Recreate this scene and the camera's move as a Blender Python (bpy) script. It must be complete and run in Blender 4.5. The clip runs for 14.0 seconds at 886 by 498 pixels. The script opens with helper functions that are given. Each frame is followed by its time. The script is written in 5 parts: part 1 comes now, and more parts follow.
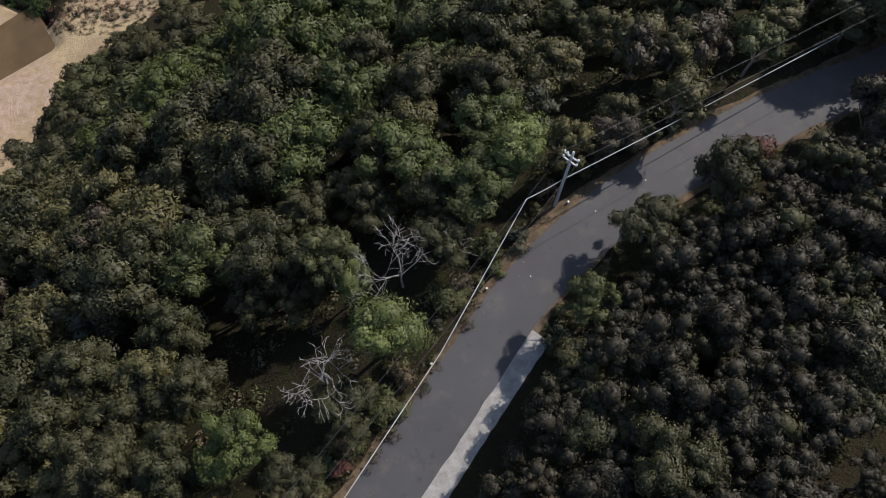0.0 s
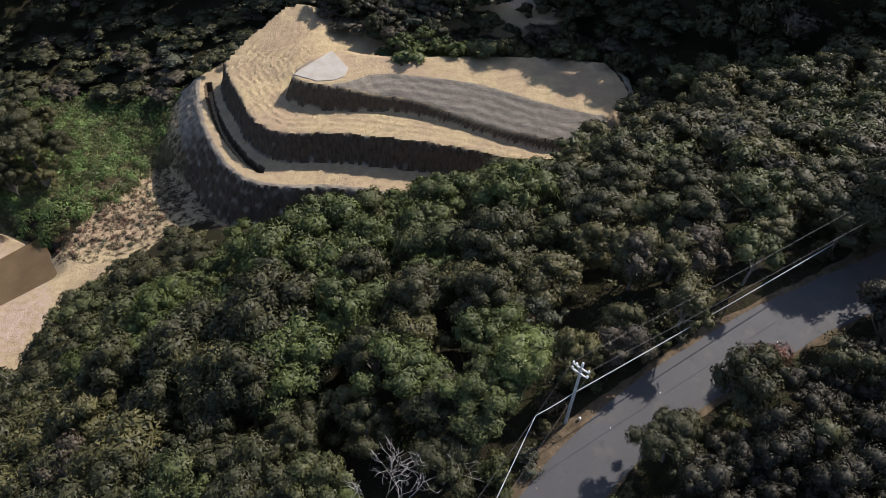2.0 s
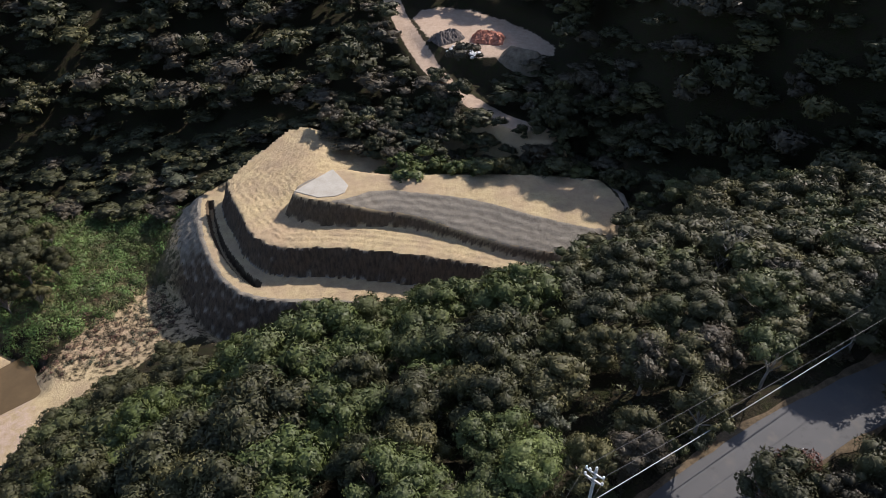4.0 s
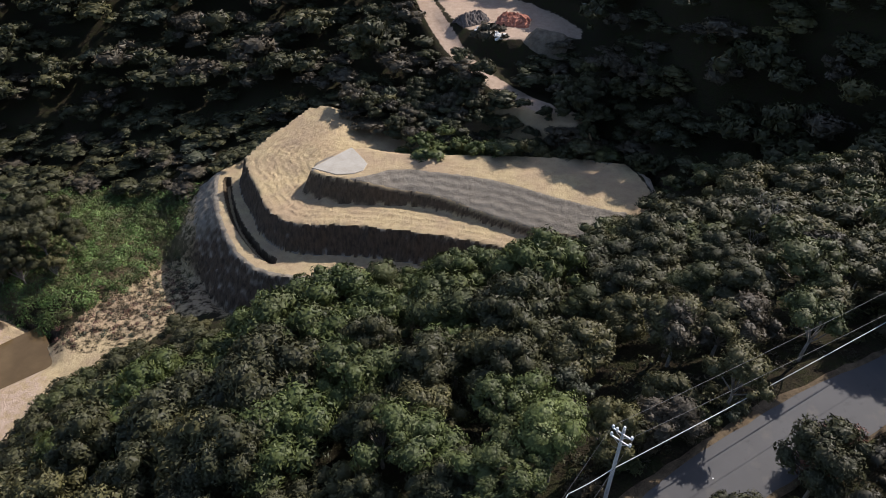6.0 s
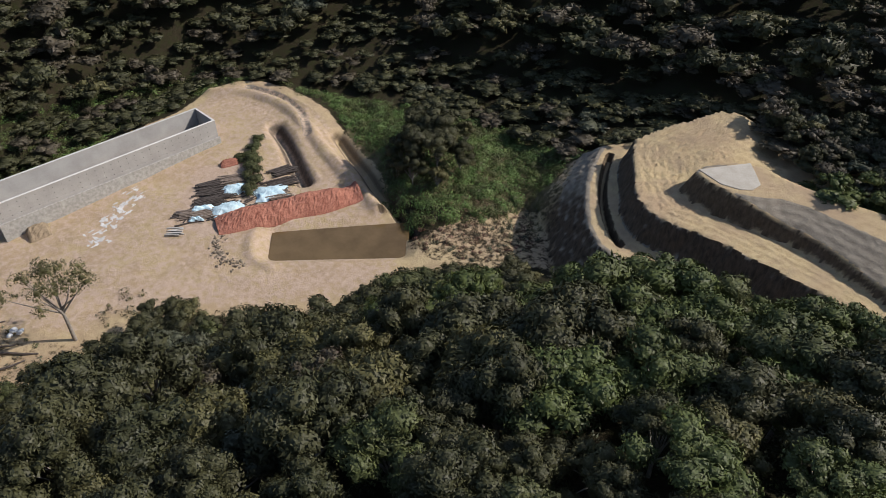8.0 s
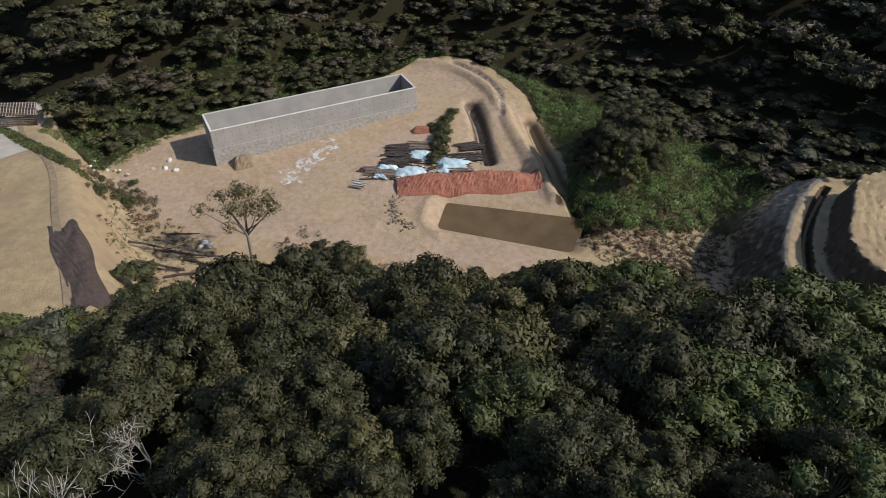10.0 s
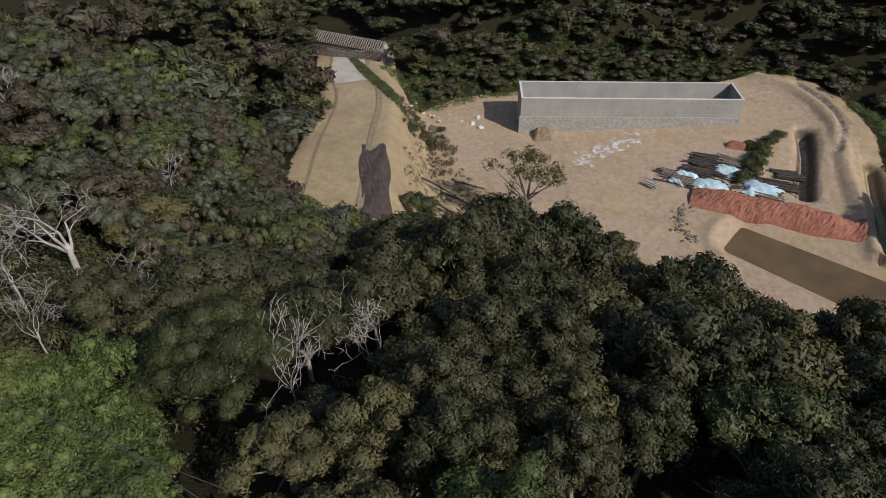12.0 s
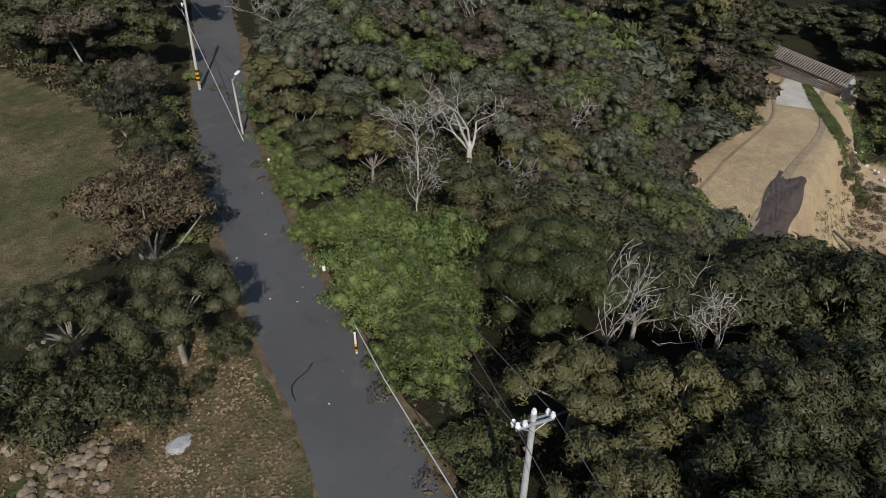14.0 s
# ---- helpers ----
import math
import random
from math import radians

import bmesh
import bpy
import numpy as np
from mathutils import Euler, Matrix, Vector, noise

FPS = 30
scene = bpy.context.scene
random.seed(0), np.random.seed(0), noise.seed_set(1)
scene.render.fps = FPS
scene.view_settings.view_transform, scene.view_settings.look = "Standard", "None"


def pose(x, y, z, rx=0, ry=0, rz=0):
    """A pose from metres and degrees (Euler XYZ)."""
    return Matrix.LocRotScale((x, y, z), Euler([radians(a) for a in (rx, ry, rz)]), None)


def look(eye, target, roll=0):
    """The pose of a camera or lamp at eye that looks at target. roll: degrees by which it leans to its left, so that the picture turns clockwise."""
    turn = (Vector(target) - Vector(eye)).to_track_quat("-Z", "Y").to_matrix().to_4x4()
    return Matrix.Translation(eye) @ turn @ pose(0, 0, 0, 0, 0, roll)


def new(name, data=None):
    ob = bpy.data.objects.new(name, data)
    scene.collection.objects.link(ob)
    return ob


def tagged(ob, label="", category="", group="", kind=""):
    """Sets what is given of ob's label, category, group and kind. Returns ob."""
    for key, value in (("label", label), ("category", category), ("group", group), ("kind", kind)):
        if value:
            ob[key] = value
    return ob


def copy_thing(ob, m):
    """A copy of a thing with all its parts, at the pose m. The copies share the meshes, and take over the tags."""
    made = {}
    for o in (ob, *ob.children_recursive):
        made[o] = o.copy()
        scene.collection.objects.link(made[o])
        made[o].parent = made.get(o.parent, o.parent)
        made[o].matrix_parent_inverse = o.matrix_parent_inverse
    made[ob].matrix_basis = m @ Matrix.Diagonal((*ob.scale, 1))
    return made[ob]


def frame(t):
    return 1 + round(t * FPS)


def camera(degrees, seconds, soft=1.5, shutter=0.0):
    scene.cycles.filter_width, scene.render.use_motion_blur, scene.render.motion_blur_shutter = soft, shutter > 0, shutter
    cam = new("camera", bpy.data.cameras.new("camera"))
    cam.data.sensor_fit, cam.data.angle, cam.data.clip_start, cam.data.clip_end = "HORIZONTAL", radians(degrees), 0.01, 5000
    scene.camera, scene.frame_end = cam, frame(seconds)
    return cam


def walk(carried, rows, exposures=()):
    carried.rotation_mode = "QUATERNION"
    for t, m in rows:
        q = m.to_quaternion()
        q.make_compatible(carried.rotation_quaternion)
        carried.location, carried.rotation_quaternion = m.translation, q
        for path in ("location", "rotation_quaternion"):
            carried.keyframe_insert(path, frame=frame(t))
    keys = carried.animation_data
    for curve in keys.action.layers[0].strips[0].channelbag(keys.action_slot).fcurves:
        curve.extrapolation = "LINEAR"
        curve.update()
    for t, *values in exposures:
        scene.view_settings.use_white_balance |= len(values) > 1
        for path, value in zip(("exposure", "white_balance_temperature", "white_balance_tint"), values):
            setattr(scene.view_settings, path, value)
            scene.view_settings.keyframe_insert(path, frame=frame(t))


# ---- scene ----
cam = camera(65.8, 14.0, soft=0.7)
PATH = [
    (0.0, 0.59, -0.93, 69.87, -68.35, -0.09, 1.12),
    (0.5, 0.46, -0.62, 69.39, -64.34, -0.03, 0.81),
    (1.0, 0.34, -0.29, 68.67, -59.60, 0.07, 0.46),
    (1.5, 0.20, -0.01, 67.85, -54.90, 0.14, 0.08),
    (2.0, 0.07, 0.09, 66.89, -49.96, 0.14, -0.10),
    (2.5, -0.03, 0.05, 66.01, -44.54, 0.15, -0.24),
    (3.0, -0.04, -0.15, 65.48, -39.83, 0.18, -0.38),
    (5.3, -0.22, -0.19, 59.92, -39.30, -0.02, 0.00),
    (5.5, -0.20, -0.17, 59.40, -39.28, -0.16, 0.59),
    (6.0, -0.20, -0.11, 58.10, -39.41, -0.08, 1.82),
    (6.5, -0.24, -0.01, 56.80, -39.46, -0.01, 4.39),
    (7.0, -0.36, 0.07, 55.49, -39.48, 0.11, 14.79),
    (7.5, -0.43, 0.20, 54.16, -39.39, 0.09, 29.01),
    (7.7, -0.42, 0.24, 53.62, -39.35, 0.08, 33.29),
    (9.8, -0.17, 0.34, 47.82, -38.98, -0.38, 54.17),
    (10.0, -0.17, 0.36, 47.26, -38.94, -0.39, 56.52),
    (10.5, -0.15, 0.36, 45.85, -38.94, -0.33, 60.33),
    (11.0, -0.11, 0.26, 44.43, -38.95, -0.16, 66.46),
    (11.5, -0.02, 0.13, 43.02, -38.87, -0.03, 75.65),
    (12.0, 0.08, 0.07, 41.62, -38.73, 0.08, 84.38),
    (12.5, 0.12, 0.04, 40.24, -38.59, 0.09, 93.50),
    (13.0, 0.15, 0.04, 38.88, -38.44, 0.03, 102.99),
    (13.5, 0.23, 0.05, 37.53, -38.26, -0.02, 112.57),
    (14.0, 0.20, 0.04, 36.20, -38.06, -0.07, 121.91),
]
walk(cam, [(t, pose(x, y, z, 90 + p, r, yw)) for t, x, y, z, p, r, yw in PATH],
     exposures=[(0.0, 0.24, 6500, 16), (1.5, 0.50, 6500, 16), (3.0, 0.55, 6500, 16), (6.5, 0.44, 6500, 16), (8.5, 0.17, 6500, 13), (11.0, -0.08, 6500, 13), (12.5, -0.18, 6500, 13), (14.0, -0.05, 6500, 11)])

# ---- sky and sun ----
SUN_AZ, SUN_EL = -50.0, 40.0          # degrees, left of +y is positive
toward_sun = Vector((-math.sin(radians(SUN_AZ)) * math.cos(radians(SUN_EL)),
                     math.cos(radians(SUN_AZ)) * math.cos(radians(SUN_EL)), math.sin(radians(SUN_EL))))
world = bpy.data.worlds.new("world")
scene.world = world
world.use_nodes = True
sky = world.node_tree.nodes.new("ShaderNodeTexSky")
sky.sky_type, sky.sun_disc = "NISHITA", False
sky.sun_elevation, sky.sun_rotation = radians(SUN_EL), radians(-SUN_AZ)
back = world.node_tree.nodes["Background"]
back.inputs["Strength"].default_value = 0.105
world.node_tree.links.new(sky.outputs[0], back.inputs["Color"])
sun = new("sun", bpy.data.lights.new("sun", "SUN"))
sun.data.energy, sun.data.angle, sun.data.color = 3.9, radians(0.53), (1.0, 0.95, 0.87)
sun.matrix_world = look((0, 0, 150), Vector((0, 0, 150)) - toward_sun)

# ---- materials ----
def material(name, rough=0.8, spec=0.3, metal=0.0):
    m = bpy.data.materials.new(name)
    m.use_nodes = True
    b = m.node_tree.nodes["Principled BSDF"]
    b.inputs["Roughness"].default_value = rough
    b.inputs["Specular IOR Level"].default_value = spec
    b.inputs["Metallic"].default_value = metal
    return m, m.node_tree, b


def node(tree, kind, **values):
    n = tree.nodes.new(kind)
    for key, value in values.items():
        n.inputs[key].default_value = value
    return n


def noise_of(tree, scale, detail=5.0, rough=0.6, coord=None):
    n = node(tree, "ShaderNodeTexNoise", Scale=scale, Detail=detail, Roughness=rough)
    if coord is None:
        coord = tree.nodes.new("ShaderNodeNewGeometry").outputs["Position"]
    tree.links.new(coord, n.inputs["Vector"])
    return n.outputs["Fac"]


def ramp_of(tree, fac, *stops):
    r = tree.nodes.new("ShaderNodeValToRGB")
    els = r.color_ramp.elements
    while len(els) < len(stops):
        els.new(0.5)
    for e, (p, c) in zip(els, stops):
        e.position, e.color = p, (*c, 1) if len(c) == 3 else c
    tree.links.new(fac, r.inputs["Fac"])
    return r.outputs["Color"]


def mix_of(tree, fac, a, b, mode="MIX"):
    n = tree.nodes.new("ShaderNodeMix")
    n.data_type, n.blend_type = "RGBA", mode
    for k, v in ((0, fac), (6, a), (7, b)):
        if isinstance(v, (int, float)):
            n.inputs[k].default_value = v
        elif isinstance(v, tuple):
            n.inputs[k].default_value = (*v, 1)
        else:
            tree.links.new(v, n.inputs[k])
    return n.outputs[2]


def math_of(tree, op, a, b=0.0, clamp=False):
    n = tree.nodes.new("ShaderNodeMath")
    n.operation, n.use_clamp = op, clamp
    for k, v in ((0, a), (1, b)):
        if isinstance(v, (int, float)):
            n.inputs[k].default_value = v
        else:
            tree.links.new(v, n.inputs[k])
    return n.outputs[0]


def bump_of(tree, bsdf, height, strength=0.5, distance=0.1):
    n = node(tree, "ShaderNodeBump", Strength=strength, Distance=distance)
    tree.links.new(height, n.inputs["Height"])
    tree.links.new(n.outputs[0], bsdf.inputs["Normal"])


def mottled(name, a, b, scale=1.0, fine=14.0, rough=0.85, spec=0.25, bump=0.3, dist=0.05, metal=0.0, vary=0.25):
    """Two tones mixed by coarse and fine grain, with a slight change from piece to piece."""
    m, t, s = material(name, rough, spec, metal)
    coarse, grain = noise_of(t, scale), noise_of(t, fine, 3.0)
    f = math_of(t, "ADD", math_of(t, "MULTIPLY", coarse, 0.65), math_of(t, "MULTIPLY", grain, 0.35))
    c = ramp_of(t, f, (0.36, a), (0.64, b))
    rnd = t.nodes.new("ShaderNodeObjectInfo").outputs["Random"]
    k = math_of(t, "ADD", math_of(t, "MULTIPLY", rnd, vary), 1.0 - vary / 2)
    grey = t.nodes.new("ShaderNodeCombineColor")
    for i in range(3):
        t.links.new(k, grey.inputs[i])
    t.links.new(mix_of(t, 1.0, c, grey.outputs[0], "MULTIPLY"), s.inputs["Base Color"])
    if bump:
        bump_of(t, s, grain, bump, dist)
    return m


def foliage(name, dark, mid, light, warm=(0.080, 0.072, 0.034), rough=0.55, spec=0.25):
    """Leaves: each its own tone, each tree its own cast."""
    m, t, s = material(name, rough, spec)
    leaf = t.nodes.new("ShaderNodeNewGeometry").outputs["Random Per Island"]
    half = tuple(0.8 * p + 0.2 * q for p, q in zip(dark, mid))
    pale = tuple(1.05 * p for p in light)
    c = ramp_of(t, leaf, (0.0, half), (0.55, mid), (1.0, pale))
    grain = noise_of(t, 2.4, 4.0, 0.7)
    c = mix_of(t, ramp_of(t, grain, (0.50, (0, 0, 0)), (0.70, (0.5, 0.5, 0.5))), c, light)
    c = mix_of(t, ramp_of(t, grain, (0.32, (0.5, 0.5, 0.5)), (0.50, (0, 0, 0))), c, dark)
    rnd = t.nodes.new("ShaderNodeObjectInfo").outputs["Random"]
    c = mix_of(t, math_of(t, "MULTIPLY", rnd, 0.35), c, warm)
    crown = noise_of(t, 0.23, 1.0)
    c = mix_of(t, ramp_of(t, crown, (0.50, (0, 0, 0)), (0.66, (0.45, 0.45, 0.45))), c, light)
    c = mix_of(t, ramp_of(t, crown, (0.34, (0.45, 0.45, 0.45)), (0.48, (0, 0, 0))), c, dark)
    patch = noise_of(t, 0.09, 2.0)
    c = mix_of(t, math_of(t, "MULTIPLY", ramp_of(t, patch, (0.42, (0, 0, 0)), (0.62, (1, 1, 1))), 0.25), c, (0.066, 0.062, 0.034))
    t.links.new(c, s.inputs["Base Color"])
    return m


LEAF_A = foliage("leaf_green", (0.031, 0.040, 0.014), (0.062, 0.076, 0.026), (0.110, 0.125, 0.046))
LEAF_F = foliage("leaf_fresh_green", (0.036, 0.051, 0.015), (0.067, 0.091, 0.026), (0.112, 0.138, 0.042), warm=(0.080, 0.085, 0.030))
LEAF_CREEPER = foliage("leaf_creeper", (0.055, 0.11, 0.03), (0.115, 0.21, 0.055), (0.19, 0.29, 0.09), warm=(0.13, 0.19, 0.05))
LEAF_DOME = foliage("leaf_dome", (0.020, 0.028, 0.009), (0.035, 0.046, 0.014), (0.062, 0.076, 0.025))
LEAF_B = foliage("leaf_olive", (0.046, 0.045, 0.018), (0.086, 0.083, 0.032), (0.142, 0.131, 0.053))
LEAF_C = foliage("leaf_dark", (0.021, 0.024, 0.011), (0.038, 0.042, 0.019), (0.072, 0.074, 0.032))
LEAF_BANK = foliage("leaf_bank", (0.018, 0.018, 0.012), (0.032, 0.031, 0.019), (0.056, 0.053, 0.034), warm=(0.05, 0.042, 0.028))
LEAF_DRY = foliage("leaf_dry", (0.034, 0.030, 0.021), (0.062, 0.053, 0.035), (0.104, 0.091, 0.062), warm=(0.085, 0.058, 0.04))
LEAF_BRIGHT = foliage("leaf_bright", (0.040, 0.060, 0.017), (0.090, 0.126, 0.034), (0.155, 0.195, 0.062), warm=(0.13, 0.135, 0.045))
LEAF_GREY = foliage("leaf_grey", (0.034, 0.041, 0.026), (0.066, 0.078, 0.048), (0.115, 0.128, 0.084), warm=(0.095, 0.088, 0.058))
LEAF_BROWN = foliage("leaf_brown", (0.052, 0.040, 0.024), (0.098, 0.074, 0.042), (0.155, 0.122, 0.074), warm=(0.115, 0.09, 0.05))
LEAF_RED = foliage("leaf_red", (0.05, 0.022, 0.017), (0.135, 0.058, 0.045), (0.21, 0.11, 0.085), warm=(0.16, 0.065, 0.05))
BARK = mottled("bark", (0.15, 0.13, 0.11), (0.36, 0.33, 0.29), 1.5, 9.0)
DEADWOOD = mottled("dead_wood", (0.24, 0.22, 0.20), (0.46, 0.44, 0.41), 1.5, 8.0)
CONCRETE = mottled("concrete", (0.29, 0.28, 0.265), (0.37, 0.36, 0.34), 0.25, 5.0, 0.85, 0.3, 0.25, 0.03)
CONCRETE_OLD = mottled("old_concrete", (0.26, 0.25, 0.23), (0.45, 0.44, 0.41), 1.2, 9.0)
POLE_GREY = mottled("pole_concrete", (0.36, 0.36, 0.35), (0.5, 0.5, 0.49), 1.0, 8.0)
PORCELAIN = mottled("porcelain", (0.75, 0.76, 0.78), (0.85, 0.86, 0.88), 2.0, 8.0, 0.25, 0.5, 0.0)
STEEL = mottled("galvanised_steel", (0.42, 0.44, 0.45), (0.56, 0.58, 0.6), 2.0, 8.0, 0.5, 0.5, 0.0, metal=0.6)
CLAY = mottled("dry_clay", (0.20, 0.155, 0.105), (0.34, 0.265, 0.18), 0.6, 5.0, 0.95, 0.1, 0.6, 0.1)
# paler than the walls: paints the sunlight on their tops
SUNLIT_CONCRETE = mottled("sunlit_concrete", (0.5, 0.49, 0.46), (0.62, 0.61, 0.58), 0.7, 6.0)
CABLE = mottled("grey_cable", (0.42, 0.42, 0.42), (0.6, 0.6, 0.6), 2.0, 8.0, 0.45, 0.5, 0.0)
CABLE_DARK = mottled("dark_cable", (0.05, 0.05, 0.05), (0.1, 0.1, 0.1), 2.0, 8.0, 0.5, 0.5, 0.0)
TIMBER = mottled("timber", (0.12, 0.09, 0.07), (0.27, 0.22, 0.18), 1.5, 8.0)
TIMBER_DARK = mottled("dark_timber", (0.035, 0.028, 0.025), (0.10, 0.085, 0.075), 1.5, 8.0)
BLUE_SHEET = mottled("pale_blue_sheet", (0.36, 0.55, 0.64), (0.62, 0.76, 0.80), 0.9, 5.0, 0.4, 0.4, 0.4, 0.1)
TARP = mottled("brown_tarpaulin", (0.055, 0.040, 0.033), (0.105, 0.080, 0.068), 0.8, 6.0, 0.65, 0.3, 0.5, 0.1)
RED_EARTH = mottled("red_earth", (0.25, 0.098, 0.068), (0.45, 0.205, 0.145), 0.6, 4.0, 0.95, 0.1, 0.9, 0.25)
STONE = mottled("rubble_stone", (0.11, 0.088, 0.065), (0.27, 0.225, 0.17), 0.7, 5.0, 0.9, 0.2, 0.6, 0.1, vary=0.6)
STONE_WHITE = mottled("white_stone", (0.5, 0.5, 0.48), (0.75, 0.75, 0.73), 0.7, 5.0)
DARK_RUBBLE = mottled("dark_rubble", (0.04, 0.035, 0.035), (0.14, 0.12, 0.11), 0.6, 4.0)
ROOF_TILE = mottled("clay_roof_tile", (0.10, 0.068, 0.055), (0.23, 0.165, 0.13), 0.8, 6.0)
YELLOW = mottled("yellow_paint", (0.6, 0.30, 0.02), (0.7, 0.38, 0.03), 2, 9, 0.5, 0.4, 0.0)
BLACK = mottled("black_paint", (0.02, 0.02, 0.02), (0.03, 0.03, 0.03), 2, 9, 0.5, 0.4, 0.0)
WHITE = mottled("white_paint", (0.7, 0.7, 0.68), (0.8, 0.8, 0.78), 2, 9, 0.5, 0.4, 0.0)
PALE_SLAB = mottled("pale_slab", (0.38, 0.345, 0.285), (0.50, 0.47, 0.41), 0.25, 4.0)
ASH = mottled("ash", (0.26, 0.26, 0.26), (0.42, 0.43, 0.43), 1.5, 9.0)
POWDER = mottled("cement_powder", (0.44, 0.42, 0.39), (0.68, 0.68, 0.67), 1.6, 9.0)


def asphalt():
    m, t, s = material("asphalt", 0.75, 0.35)
    big, mid, fine = noise_of(t, 0.12, 4.0), noise_of(t, 0.9, 5.0), noise_of(t, 25.0, 2.0)
    c = ramp_of(t, big, (0.3, (0.070, 0.070, 0.072)), (0.7, (0.095, 0.095, 0.097)))
    c = mix_of(t, ramp_of(t, mid, (0.60, (0, 0, 0)), (0.72, (0.5, 0.5, 0.5))), c, (0.045, 0.045, 0.047))
    dust = math_of(t, "MULTIPLY", ramp_of(t, noise_of(t, 0.5, 6.0), (0.56, (0, 0, 0)), (0.75, (1, 1, 1))), 0.35)
    c = mix_of(t, dust, c, (0.17, 0.15, 0.12))
    t.links.new(c, s.inputs["Base Color"])
    bump_of(t, s, fine, 0.3, 0.01)
    return m


ASPHALT = asphalt()


def earth():
    """Leaf litter, with sand, grass, grey gravel and red soil where the cover says so."""
    m, t, s = material("earth", 0.95, 0.1)
    a = t.nodes.new("ShaderNodeAttribute")
    a.attribute_name = "cover"
    split = t.nodes.new("ShaderNodeSeparateColor")
    t.links.new(a.outputs["Color"], split.inputs[0])
    big, mid, fine = noise_of(t, 0.08, 5.0), noise_of(t, 0.7, 6.0, 0.7), noise_of(t, 5.0, 4.0, 0.7)
    rough_edge = math_of(t, "MULTIPLY", math_of(t, "SUBTRACT", mid, 0.5), 1.1)

    def edge(v):
        f = math_of(t, "ADD", v, rough_edge)
        return ramp_of(t, f, (0.42, (0, 0, 0)), (0.58, (1, 1, 1)))
    litter = ramp_of(t, fine, (0.3, (0.016, 0.014, 0.009)), (0.7, (0.048, 0.038, 0.023)))
    litter = mix_of(t, ramp_of(t, mid, (0.45, (0, 0, 0)), (0.65, (1, 1, 1))), litter, (0.028, 0.033, 0.012))
    grain = math_of(t, "ADD", math_of(t, "MULTIPLY", mid, 0.55), math_of(t, "MULTIPLY", fine, 0.45))
    sand = ramp_of(t, grain, (0.32, (0.31, 0.23, 0.128)), (0.5, (0.49, 0.384, 0.224)), (0.7, (0.57, 0.46, 0.284)))
    sand = mix_of(t, ramp_of(t, big, (0.40, (0, 0, 0)), (0.62, (1, 1, 1))), sand, mix_of(t, 0.6, sand, (0.40, 0.285, 0.195)))
    worn = ramp_of(t, noise_of(t, 0.22, 6.0, 0.65), (0.48, (0, 0, 0)), (0.64, (0.5, 0.5, 0.5)))
    sand = mix_of(t, worn, sand, ramp_of(t, fine, (0.3, (0.26, 0.19, 0.125)), (0.7, (0.40, 0.31, 0.215))))
    grass = ramp_of(t, grain, (0.34, (0.06, 0.058, 0.026)), (0.5, (0.125, 0.105, 0.058)), (0.68, (0.25, 0.19, 0.125)))
    grass = mix_of(t, ramp_of(t, noise_of(t, 0.16, 4.0), (0.45, (0, 0, 0)), (0.6, (0.75, 0.75, 0.75))), grass, ramp_of(t, grain, (0.34, (0.035, 0.045, 0.016)), (0.66, (0.10, 0.11, 0.045))))
    bands = node(t, "ShaderNodeTexWave", Scale=0.16, Distortion=9.0, Detail=5.0)
    bands.bands_direction = "DIAGONAL"
    t.links.new(t.nodes.new("ShaderNodeNewGeometry").outputs["Position"], bands.inputs["Vector"])
    grain_b = math_of(t, "ADD", math_of(t, "MULTIPLY", grain, 0.88), math_of(t, "MULTIPLY", bands.outputs["Fac"], 0.12))
    grey = ramp_of(t, grain_b, (0.30, (0.17, 0.148, 0.12)), (0.66, (0.34, 0.30, 0.24)))
    red = ramp_of(t, grain, (0.34, (0.37, 0.268, 0.195)), (0.66, (0.55, 0.425, 0.325)))
    c = mix_of(t, edge(split.outputs[1]), litter, grass)
    c = mix_of(t, edge(split.outputs[0]), c, sand)
    c = mix_of(t, edge(split.outputs[2]), c, grey)
    c = mix_of(t, edge(a.outputs["Alpha"]), c, red)
    # freshly cut clay on steep faces, streaked down the cut, darkened to paint their shade
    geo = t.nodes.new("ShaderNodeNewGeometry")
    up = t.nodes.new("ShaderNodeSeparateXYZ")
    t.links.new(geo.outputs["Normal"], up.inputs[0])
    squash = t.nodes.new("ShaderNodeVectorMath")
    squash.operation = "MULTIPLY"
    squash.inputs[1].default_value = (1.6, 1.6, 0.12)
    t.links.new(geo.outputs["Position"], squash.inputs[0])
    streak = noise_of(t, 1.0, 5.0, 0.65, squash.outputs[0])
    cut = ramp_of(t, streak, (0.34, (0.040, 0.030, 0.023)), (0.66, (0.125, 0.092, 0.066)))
    steep_shade = ramp_of(t, up.outputs["Z"], (0.50, (0.9, 0.9, 0.9)), (0.72, (0, 0, 0)))
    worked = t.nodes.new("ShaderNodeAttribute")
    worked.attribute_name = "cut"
    c = mix_of(t, math_of(t, "MULTIPLY", steep_shade, worked.outputs["Fac"]), c, cut)
    t.links.new(c, s.inputs["Base Color"])
    bump_of(t, s, math_of(t, "ADD", mid, math_of(t, "MULTIPLY", fine, 0.6)), 0.9, 0.4)
    return m


EARTH = earth()


def muddy_water():
    m, t, s = material("muddy_water", 0.12, 0.5)
    c = ramp_of(t, noise_of(t, 0.15, 4.0), (0.35, (0.10, 0.066, 0.028)), (0.65, (0.145, 0.098, 0.045)))
    t.links.new(c, s.inputs["Base Color"])
    bump_of(t, s, noise_of(t, 3.0, 2.0), 0.08, 0.02)
    return m


MUD_WATER = muddy_water()

